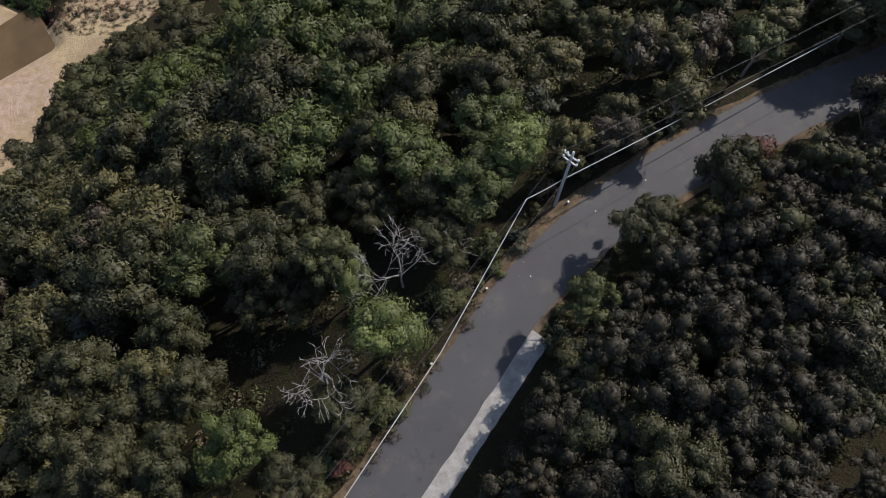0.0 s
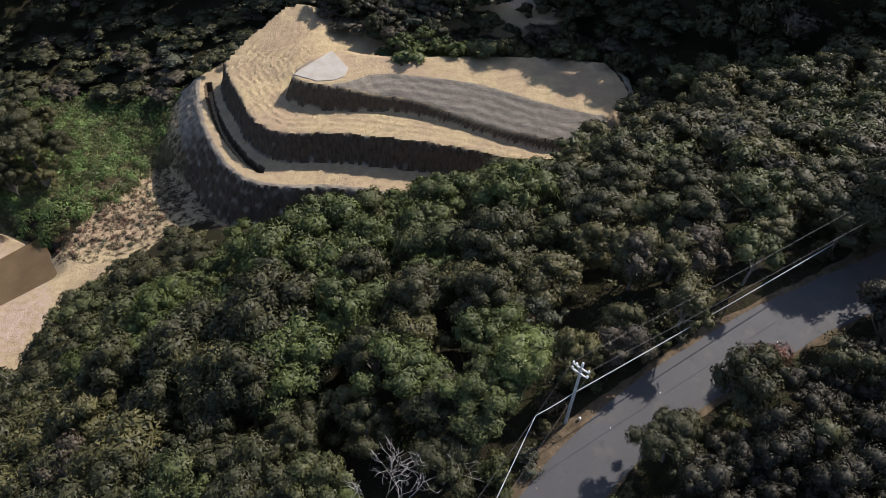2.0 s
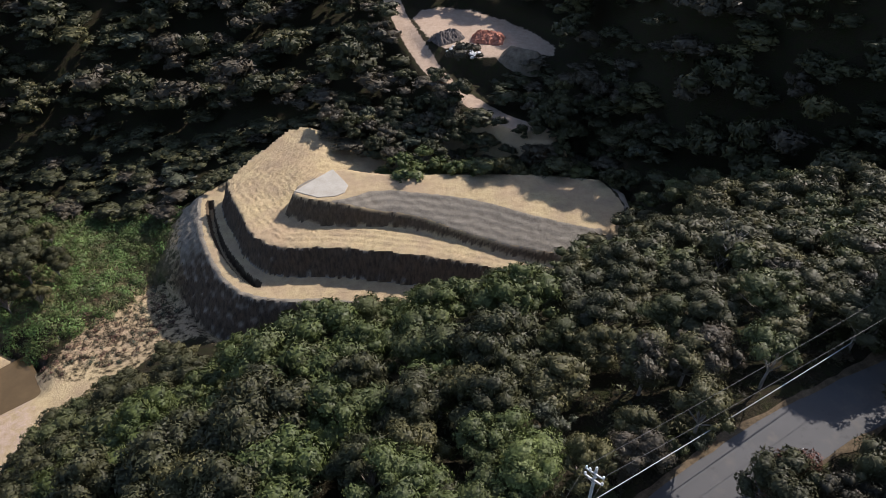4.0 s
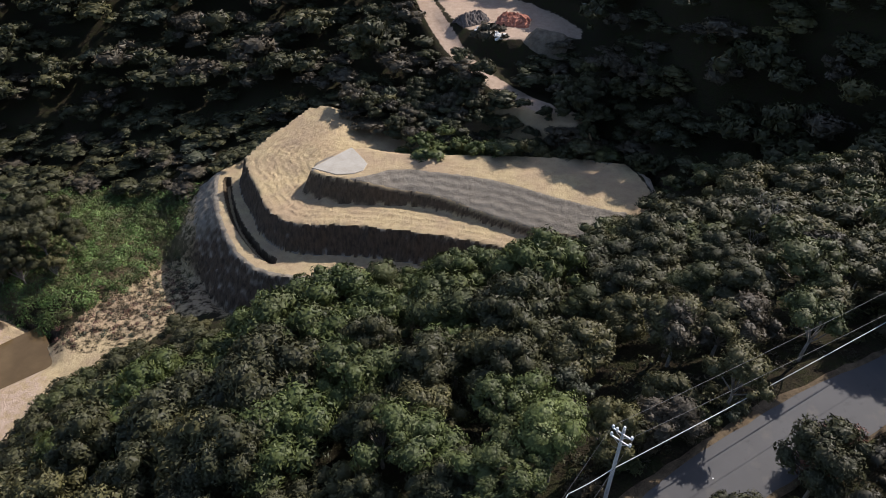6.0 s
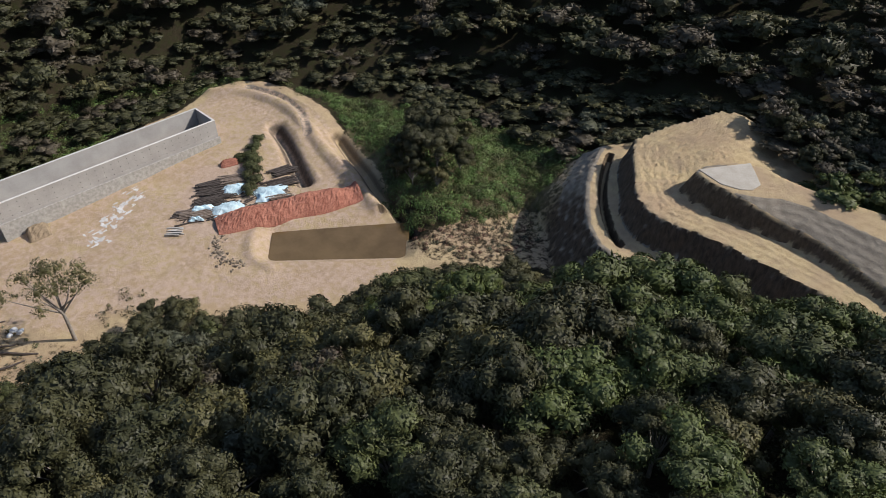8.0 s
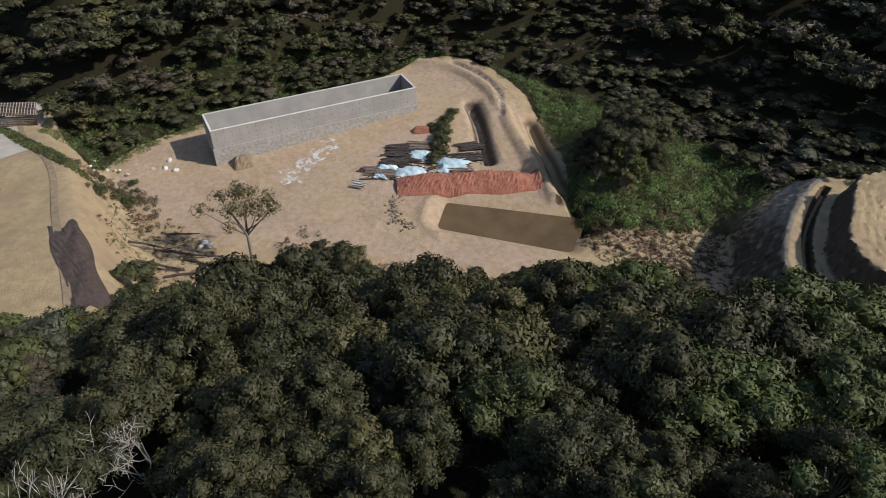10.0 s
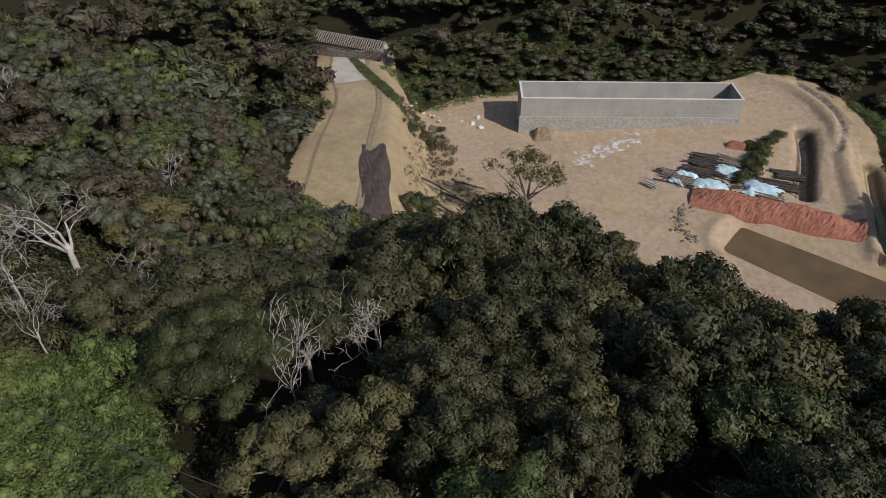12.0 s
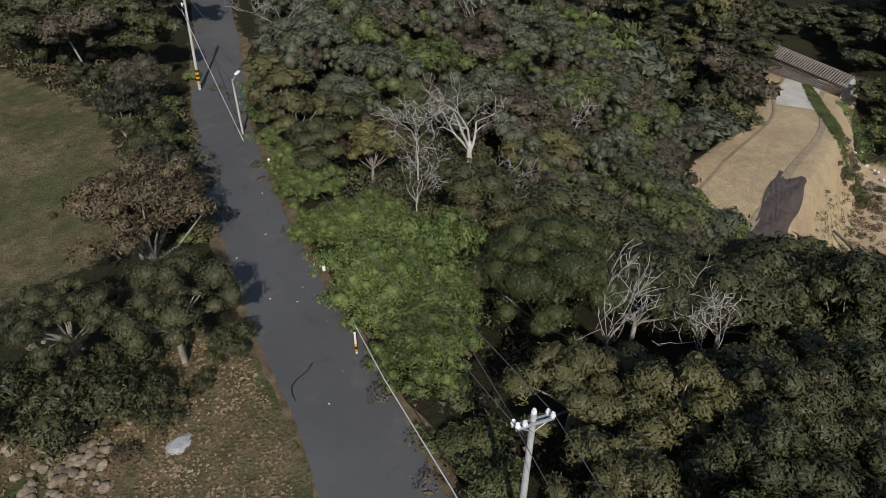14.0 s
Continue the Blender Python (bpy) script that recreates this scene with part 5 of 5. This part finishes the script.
for i in range(112):
    k = tree_rng.uniform(0, 2.999)
    a_, b_ = edge_line[int(k)], edge_line[int(k) + 1]
    f_ = k - int(k)
    stone(a_[0] + (b_[0] - a_[0]) * f_ + tree_rng.normal(0, 0.8), a_[1] + (b_[1] - a_[1]) * f_ + tree_rng.normal(0, 0.8), tree_rng.uniform(0.3, 0.8), "rough grey-brown boulder in the yard's rubble line", "boulders of the rubble line")
for i in range(100):
    stone(-6.8 + tree_rng.normal(0, 1.3), -26.4 + tree_rng.normal(0, 1.6), tree_rng.uniform(0.3, 0.65), "weathered fieldstone in a loose pile", "stones of the pile")
for i in range(24):
    stone(-11.4 + tree_rng.normal(0, 1.2), -36.5 + tree_rng.normal(0, 2.0), tree_rng.uniform(0.25, 0.7), "pale flat stone on the rocky verge", "pale stones of the verge")
for x_, y_ in ((-131, 23), (-130.2, 21.8), (-129.4, 23.6), (-172, 22), (-170.5, 25), (-173.5, 27), (-168, 27)):
    stone(x_, y_, tree_rng.uniform(1.2, 1.9), "white limestone boulder on bare soil", "white boulders", ROCKS_W)
for i in range(30):
    stone(-172 + tree_rng.normal(0, 4), 12 + tree_rng.normal(0, 2.5), tree_rng.uniform(0.5, 1.2), "broken stone along the yard's edge", "broken stones of the edge", ROCKS if i % 3 else ROCKS_W)


def plank_stack(x, y, turn, n, long_, mat, label):
    ob = hold("timber_stack", x, y, at(x, y), turn)
    r = tree_rng
    for i in range(n):
        bm = bmesh.new()
        w = r.uniform(0.25, 0.5)
        box(bm, -long_ / 2 * r.uniform(0.8, 1), -w / 2, 0, long_ / 2 * r.uniform(0.8, 1), w / 2, r.uniform(0.1, 0.25), 0.01,
            pose(r.normal(0, 0.5), (i % 6) * 0.62 - 1.6, 0.05 + 0.26 * (i // 6), 0, r.normal(0, 1), r.normal(0, 5)))
        part("plank", bm, mat, ob)
    return tagged(ob, label, "timber stack", "stacks of building materials")


def sheet_over(x, y, turn, lx, ly, high, label, mat=BLUE_SHEET, seed=1, name="plastic_sheet"):
    """A crumpled sheet laid over something low."""
    r = np.random.default_rng(seed)
    n, m = 20, 16
    vs, fs = [], []
    c_, s_ = math.cos(radians(turn)), math.sin(radians(turn))
    for i in range(n):
        for k in range(m):
            u, v = i / (n - 1) * 2 - 1, k / (m - 1) * 2 - 1
            edge = 1 + 0.12 * math.sin(5 * u + seed) + 0.1 * math.sin(4 * v + 2 * seed)
            a, b = u * lx / 2 * edge, v * ly / 2 * edge
            h = high * (1 - max(abs(u), abs(v)) ** 3) + 0.12 * math.sin(9 * u + 4 * v + seed) + r.normal(0, 0.05)
            px, py = x + a * c_ - b * s_, y + a * s_ + b * c_
            vs.append([px, py, max(h, 0.03) + 0.1])
    vs = np.array(vs)
    vs[:, 2] += land(vs[:, 0], vs[:, 1])
    for i in range(n - 1):
        for k in range(m - 1):
            j = i * m + k
            fs.append((j, j + m, j + m + 1, j + 1))
    ob = new(name, mesh_of(name, vs, fs, mat))
    mod = ob.modifiers.new("thickness", "SOLIDIFY")
    mod.thickness = 0.03
    return tagged(ob, label, "sheet", "sheets over building materials" if mat is BLUE_SHEET else "")


stack_places = [(-136, 70.0, 55, 6), (-136.5, 75.5, 60, 7), (-141.5, 80.5, 60, 7), (-133, 72.0, 62, 6), (-139, 79.0, 62, 7), (-136.0, 80, 66, 7),
                (-139.5, 86, 58, 7), (-128.5, 94, 66, 8), (-132, 97.5, 66, 7), (-125.0, 89, 60, 6), (-131.5, 77.5, 66, 6)]
for k, (x_, y_, a_, l_) in enumerate(stack_places):
    plank_stack(x_, y_, a_, 18, l_, TIMBER_DARK if k % 3 else TIMBER, "stack of weathered formwork timber on the ground")
def loose_boards(poly, count, seed, label):
    """Boards and scraps thrown about, joined in one mesh."""
    r = np.random.default_rng(seed)
    bm = bmesh.new()
    xs_, ys_ = [p[0] for p in poly], [p[1] for p in poly]
    while count:
        x, y = r.uniform(min(xs_), max(xs_)), r.uniform(min(ys_), max(ys_))
        if not inside(poly, np.array([x]), np.array([y]))[0]:
            continue
        count -= 1
        l_, w_ = r.uniform(0.8, 5.0), r.uniform(0.12, 0.5)
        box(bm, -l_ / 2, -w_ / 2, 0, l_ / 2, w_ / 2, r.uniform(0.06, 0.3), 0.0,
            pose(x, y, at(x, y) + r.uniform(0.02, 0.35), r.normal(0, 5), r.normal(0, 4), 62 + r.normal(0, 24)))
    ob = part("scrap_timber", bm, TIMBER_DARK, None, label)
    return tagged(ob, label, "scrap timber", kind="stuff")


loose_boards([(-138, 64), (-131, 68), (-124, 86), (-124, 92), (-130, 92), (-138, 89), (-143, 85), (-144, 80), (-138, 72)], 120, 7, "dark boards and scraps strewn between the stacks")
plank_stack(-133.2, 63.2, 40, 8, 4.0, CONCRETE_OLD, "pale concrete beams laid side by side")
for k, (x_, y_, a_, l_, w_, h_) in enumerate([(-130.6, 77.3, 66, 8.2, 5.2, 1.2), (-135.4, 83.4, 62, 7.6, 4.0, 1.3), (-127.6, 88.4, 60, 8.6, 5.8, 1.2), (-135.2, 73.0, 55, 5.6, 2.4, 1.1), (-133.0, 69.6, 50, 3.6, 1.8, 0.9)]):
    sheet_over(x_, y_, a_, l_, w_, h_, "pale blue plastic sheet crumpled over building materials", seed=k + 1)
sheet_over(-114.5, -2.0, 0, 32, 5.4, 0.25, "brown tarpaulin laid in folds along the ramp", TARP, 9, "tarpaulin")


def splash(x, y, rx, ry, seed, label, mat=POWDER, ragged=1.0, lift=0.0):
    """A thin uneven spill."""
    r = np.random.default_rng(seed)
    n = 28
    ring = [1 + ragged * (0.22 * math.sin(k * 0.67 + seed) + 0.16 * math.sin(k * 1.35 + 2 * seed) + r.normal(0, 0.05)) for k in range(n)]
    bm = bmesh.new()
    vs = [bm.verts.new((x + rx * q * math.cos(6.283 * k / n), y + ry * q * math.sin(6.283 * k / n), 0)) for k, q in enumerate(ring)]
    mid_ = bm.verts.new((x, y, 0))
    inner = [bm.verts.new((x + rx * q * 0.55 * math.cos(6.283 * k / n), y + ry * q * 0.55 * math.sin(6.283 * k / n), 0)) for k, q in enumerate(ring)]
    for k in range(n):
        j = (k + 1) % n
        bm.faces.new((vs[k], vs[j], inner[j], inner[k]))
        bm.faces.new((inner[k], inner[j], mid_))
    allv = list(bm.verts)
    zs_ = land(np.array([v.co.x for v in allv]), np.array([v.co.y for v in allv]))
    rim = set(vs)
    for v, z_ in zip(allv, zs_):
        v.co.z = z_ + 0.04 + (0.0 if v in rim else 0.03 + lift)
    return tagged(part("powder_patch", bm, mat, None, label), label, "powder")


for k in range(64):
    f_ = tree_rng.uniform(0, 1)
    x_, y_ = -146.0 - 9.5 * f_ + tree_rng.normal(0, 1.7), 49.0 + 18.5 * f_ + tree_rng.normal(0, 1.9)
    splash(x_, y_, 0.2 + 0.9 * tree_rng.random() ** 2, 0.25 + 1.1 * tree_rng.random() ** 2, k + 1, "spilt white cement powder on trodden earth")
splash(-10.6, -22.2, 0.72, 0.58, 4, "patch of pale grey ash on dry ground", ASH, 0.3, 0.11)

# ---- ramp: edges, slab, shed ----
ramp_part = [p for p in RAMP if -214 < p[0] < -100]
for k, (w0, w1) in enumerate(((-6.3, -4.9), (5.2, 5.8))):
    tagged(ribbon("trim_%d" % (k + 1), ramp_part[::-1], w0, w1, land, CLAY, 0.14), "low earthen kerb along the sandy ramp", "kerb", kind="structure")
slab = [p for p in RAMP if -216 < p[0] < -176]
tagged(ribbon("pavement", slab, -4.8, 5.1, land, PALE_SLAB, 0.10), "pale concrete slab at the ramp's foot", "pavement", kind="structure")
tagged(ribbon("shoulder", rounded([(-4.6, -6.9), (-1.8, -2.6), (1.1, 2.0), (4.2, 7.0), (7.2, 11.6), (9.4, 14.6)], False, 2), lambda i: -1.25 + 2.5 * wob[i + 40] - 0.25 * (i % 5 == 0), lambda i: 1.5 + 0.6 * wob[i], road_z, CONCRETE_OLD, 0.012), "rough pale concrete shoulder beside the lane", "pavement", kind="structure")


def shed():
    ob = new("shed")
    ob.matrix_world = pose(-206.0, 3.4, -46.6, 0, 0, math.degrees(math.atan2(-0.87, -0.49)))
    long_, wide, high = 28.0, 5.6, 4.6
    for i in range(8):
        for y in (0.1, wide - 0.1):
            bm = bmesh.new()
            rod(bm, (i * 4.0, y, -1.5), (i * 4.0, y, high), 0.12, 0.1, 6)
            part("post", bm, TIMBER, ob)
    ridge = high + 2.0
    for side in (0, 1):
        for i in range(36):
            bm = bmesh.new()
            x = i * long_ / 35
            y = -0.5 if side == 0 else wide + 0.5
            rod(bm, (x, y, high + 0.02), (x, wide / 2, ridge + 0.22), 0.1, 0.1, 5)
            part("rafter", bm, DEADWOOD, ob)
        for k in range(9):
            f_ = (k + 0.5) / 9
            y = (-0.5 + (wide / 2 + 0.5) * f_) if side == 0 else (wide + 0.5 - (wide / 2 + 0.5) * f_)
            bm = bmesh.new()
            box(bm, -0.4, y - 0.14, high - 0.2 + 2.2 * f_ + 0.08, long_ + 0.4, y + 0.14, high - 0.2 + 2.2 * f_ + 0.16, 0.02)
            part("roof_batten", bm, ROOF_TILE, ob)
    for k in range(9):
        bm = bmesh.new()
        z = 0.2 + 0.5 * k
        box(bm, 0, wide - 0.03, z, long_, wide + 0.05, z + 0.26, 0.01)
        part("wall_board", bm, TIMBER, ob)
    bm = bmesh.new()
    vs = [bm.verts.new(c) for c in ((-0.1, 0.1, -1.0), (-0.1, wide - 0.1, -1.0), (-0.1, wide - 0.1, high), (-0.1, wide / 2, ridge - 0.1), (-0.1, 0.1, high))]
    f = bm.faces.new(vs)
    e = bmesh.ops.extrude_face_region(bm, geom=[f])
    bmesh.ops.translate(bm, vec=(-0.15, 0, 0), verts=[v for v in e["geom"] if isinstance(v, bmesh.types.BMVert)])
    bmesh.ops.recalc_face_normals(bm, faces=bm.faces)
    part("gable_wall", bm, CONCRETE_OLD, ob, "pale patched gable wall")
    bm = bmesh.new()
    box(bm, 0, 0.1, -1.5, long_, wide - 0.1, 0.1)
    part("plinth", bm, CONCRETE_OLD, ob)
    return tagged(ob, "long timber-framed shed with bare roof battens", "shed")


shed()

# ---- poles, lamp and wires ----
def insulator(bm, p):
    rod(bm, p, (p[0], p[1], p[2] + 0.12), 0.05, 0.05, 8)
    rod(bm, (p[0], p[1], p[2] + 0.12), (p[0], p[1], p[2] + 0.26), 0.11, 0.07, 8)


def utility_pole(x, y, z, high, turn, label, arms=2, lean=(0, 0), stripes=False, gap=0.75):
    ob = new("utility_pole")
    ob.matrix_world = pose(x, y, z, lean[0], lean[1], turn)
    bm = bmesh.new()
    rod(bm, (0, 0, -1.0), (0, 0, high), 0.17, 0.11, 12)
    part("shaft", bm, POLE_GREY, ob)
    for k in range(arms):
        za = high - 0.35 - gap * k
        ya = -0.16 if k == 0 or gap > 0.5 else 0.16
        bm = bmesh.new()
        box(bm, -0.75, ya - 0.05, za - 0.05, 0.75, ya + 0.05, za + 0.05, 0.01)
        arm = part("crossarm", bm, STEEL, ob)
        for xx in ((-0.68, -0.4, 0.68) if k == 0 else (-0.68, 0.68)):
            bm = bmesh.new()
            insulator(bm, (xx, ya, za + 0.05))
            part("insulator", bm, PORCELAIN, arm, "white porcelain insulator")
        for s in (-1, 1):
            bm = bmesh.new()
            rod(bm, (s * 0.6, ya, za), (0, ya * 0.75, za - 0.5), 0.02, 0.02, 5)
            part("brace", bm, STEEL, arm)
    bm = bmesh.new()
    insulator(bm, (0, 0, high))
    part("insulator", bm, PORCELAIN, ob, "white porcelain insulator")
    if stripes:
        for k in range(6):
            bm = bmesh.new()
            rod(bm, (0, 0, 0.5 + 0.25 * k), (0, 0, 0.75 + 0.25 * k), 0.2, 0.2, 12)
            part("warning_band", bm, BLACK if k % 2 else YELLOW, ob)
    return tagged(ob, label, "utility pole", "utility poles along the lane")


P1, P2, P3, P4 = (10.7, 27.0), (-14.4, -5.3), (-44.4, -58.6), (62.0, 57.0)
Z1, Z2, Z3, Z4 = 10.9, 7.6, 4.4, 10.8
utility_pole(*P1, Z1, 10.2, -40, "grey concrete utility pole with two steel crossarms")
utility_pole(*P2, Z2, 9.4, 142, "grey concrete utility pole above the lower bend", gap=0.2)
utility_pole(*P3, Z3, 10.0, 40, "concrete utility pole with yellow and black warning bands", stripes=True, lean=(-3, 0))
utility_pole(*P4, Z4, 10.0, -30, "grey concrete utility pole among trees")


def cable(pts, radius, mat, label, sag=0.6):
    vs = []
    for a, b in zip(pts[:-1], pts[1:]):
        a, b = Vector(a), Vector(b)
        for i in range(12):
            t = i / 12
            vs.append(a.lerp(b, t) - Vector((0, 0, sag * 4 * t * (1 - t))))
    vs.append(Vector(pts[-1]))
    v, f = tubes([(vs, [radius] * len(vs))], 6)
    return tagged(new("cable", mesh_of("cable", v, f, mat, True)), label, "cable", "overhead cables")


cable([(88, 73, 17.5), (35.0, 41.3, 16.5), (P1[0] - 0.1, P1[1], 16.5), (7.4, 25.1, 16.4)], 0.034, CABLE, "taut pale grey overhead cable along the lane", 0.15)
cable([(7.4, 25.1, 16.4), (0.2, 11.4, 16.2), (-6.7, 0.4, 16.0), (-12.4, -7.4, 13.4), (-16.6, -13.6, 11.6), (-20.2, -18.4, 9.9)], 0.03, CABLE, "taut pale grey overhead cable beside the lane", 0.0)
for dx in (-0.75, 0.75):
    cable([(P4[0] + dx, P4[1] - dx, Z4 + 9.8), (P1[0] + dx * 0.9, P1[1] - dx * 0.5, Z1 + 10.0), (P2[0] + dx * 0.8, P2[1] - dx * 0.6, Z2 + 9.2), (P3[0] + dx * 0.8, P3[1] - dx * 0.6, Z3 + 9.8)], 0.016, CABLE_DARK, "thin dark overhead wire between poles", 0.9)
cable([(-22.5, -15.5, 14.0), (P2[0], P2[1], Z2 + 7.6)], 0.018, CABLE_DARK, "thin dark stay wire", 0.1)
cable([(P3[0], P3[1], Z3 + 8.4), (-36.2, -43.5, 6.2)], 0.03, CABLE, "pale overhead cable near the street lamp", 0.1)


def guard_post(x, y):
    ob = hold("guard_post", x, y, at(x, y))
    bm = bmesh.new()
    rod(bm, (0, 0, -0.4), (0, 0, 2.3), 0.09, 0.09, 8)
    part("tube", bm, WHITE, ob)
    for k in range(3):
        bm = bmesh.new()
        rod(bm, (0, 0, 0.3 + 0.3 * k), (0, 0, 0.6 + 0.3 * k), 0.11, 0.11, 8)
        part("warning_band", bm, BLACK if k % 2 else YELLOW, ob)
    ob.scale = (0.75, 0.75, 0.75)
    return tagged(ob, "white stay guard post with yellow and black bands", "post")


guard_post(-20.3, -18.5)


def street_lamp(x, y, z):
    ob = new("street_lamp")
    ob.matrix_world = pose(x, y, z, 0, 0, 200)
    bm = bmesh.new()
    rod(bm, (0, 0, -0.5), (0, 0, 5.6), 0.11, 0.08, 10)
    part("post", bm, POLE_GREY, ob)
    bm = bmesh.new()
    rod(bm, (0, 0, 5.45), (0.9, 0, 5.75), 0.05, 0.04, 8)
    part("bracket", bm, STEEL, ob)
    bm = bmesh.new()
    box(bm, 0.75, -0.16, 5.68, 1.45, 0.16, 5.84, 0.05)
    part("lamp_head", bm, WHITE, ob, "white lamp head, unlit")
    return tagged(ob, "concrete street lamp beside the lane, unlit", "street lamp")


street_lamp(-38.4, -46.0, at(-38.4, -46.0))


def kerb_post(x, y):
    ob = new("kerb_post")
    ob.matrix_world = pose(x, y, at(x, y) - 0.1, 0, 0, 40)
    bm = bmesh.new()
    box(bm, -0.1, -0.1, 0, 0.1, 0.1, 0.5, 0.03)
    part("stub", bm, WHITE, ob)
    return tagged(ob, "small white-painted concrete kerb post", "post", "kerb posts")


for off_, y_ in ((3.1, -26), (3.0, -31), (3.2, -37), (3.1, -40), (3.0, -17), (3.2, 24), (3.0, 17), (3.1, 11)):
    j_ = int(np.argmin(np.abs(road_pts[:, 1] - y_)))
    d_ = road_pts[j_ + 1] - road_pts[j_ - 1]
    d_ = d_ / np.linalg.norm(d_)
    kerb_post(road_pts[j_][0] - d_[1] * off_, road_pts[j_][1] + d_[0] * off_)


def old_post(x, y):
    bm = bmesh.new()
    rod(bm, (0, 0, -0.4), (0, 0, 4.8), 0.12, 0.09, 8)
    ob = part("wooden_post", bm, DEADWOOD, None, "leaning grey wooden post in the field")
    ob.matrix_world = pose(x, y, at(x, y), 10, 8, 0)
    return tagged(ob, category="post")


old_post(-40.4, -71.5)
# scraps on the lane
for i in range(12):
    k = tree_rng.uniform(0, 1)
    y_ = -45 + 80 * k
    j_ = int(np.argmin(np.abs(road_pts[:, 1] - y_)))
    x_ = road_pts[j_][0] + tree_rng.uniform(-1.8, 2.2)
    ob = new("litter_scrap", ROCKS_W[i % 3])
    ob.matrix_world = pose(x_, y_, float(road_z(x_, y_)) + 0.05, 0, 0, i * 40) @ Matrix.Diagonal((0.16, 0.1, 0.04, 1))
    tagged(ob, "scrap of white litter on the asphalt", "litter", "litter on the lane")


def fallen_leaves(poly, count, seed, label):
    """Loose dry leaves on the ground, joined in one mesh."""
    r = np.random.default_rng(seed)
    px = r.uniform(min(p[0] for p in poly), max(p[0] for p in poly), count)
    py = r.uniform(min(p[1] for p in poly), max(p[1] for p in poly), count)
    keep = inside(poly, px, py) & (waves(px, py, 3.0, seed) > r.uniform(-1.2, 0.6, count))
    px, py = px[keep], py[keep]
    pz = land(px, py) + 0.05
    a = r.uniform(0, 6.28, len(px))
    k = r.uniform(0.05, 0.14, len(px))
    v = np.stack([np.stack([px + np.cos(a + q) * k, py + np.sin(a + q) * k, pz + r.uniform(0, 0.06, len(px))], 1) for q in (0, 2.2, 4.1)], 1).reshape(-1, 3)
    me = mesh_of("fallen_leaves", v, np.arange(len(v)).reshape(-1, 3), LITTER)
    return tagged(new("fallen_leaves", me), label, "leaves", kind="stuff")


LITTER = foliage("dry_leaf", (0.10, 0.065, 0.035), (0.22, 0.155, 0.09), (0.36, 0.28, 0.18), warm=(0.25, 0.14, 0.06), rough=0.9)
fallen_leaves(VERGE, 17000, 5, "dry brown leaves scattered over worn grass")
fallen_leaves([(-26, -30), (-20, -20), (-12, -9), (-5, 0), (2, 10), (9, 21), (14, 28), (12, 30), (5, 21), (-3, 10), (-10, 0), (-17, -9), (-24, -20), (-30, -30)], 5000, 6, "dry leaves drifted along the lane's edge")

# pale levelled corner of the earth fill
def corner_slab():
    bm = bmesh.new()
    top = [(-33.0, 126.8), (-29.4, 131.2), (-25.4, 135.8), (-23.2, 132.6), (-21.0, 129.0), (-21.6, 126.2), (-23.6, 124.8), (-27.4, 124.4)]
    up = [bm.verts.new((x, y, -23.86)) for x, y in top]
    dn = [bm.verts.new((x, y, -24.9)) for x, y in top]
    bm.faces.new(up[::-1])
    for i in range(len(top)):
        j = (i + 1) % len(top)
        bm.faces.new((up[i], up[j], dn[j], dn[i]))
    bmesh.ops.recalc_face_normals(bm, faces=bm.faces)
    bmesh.ops.bevel(bm, geom=bm.edges[:], offset=0.06, segments=1, affect="EDGES")
    me = bpy.data.meshes.new("corner_slab")
    bm.to_mesh(me)
    bm.free()
    me.materials.append(PALE_SLAB)
    return tagged(new("corner_slab", me), "pale levelled lime-sand slab on the fill's corner", "slab")


corner_slab()
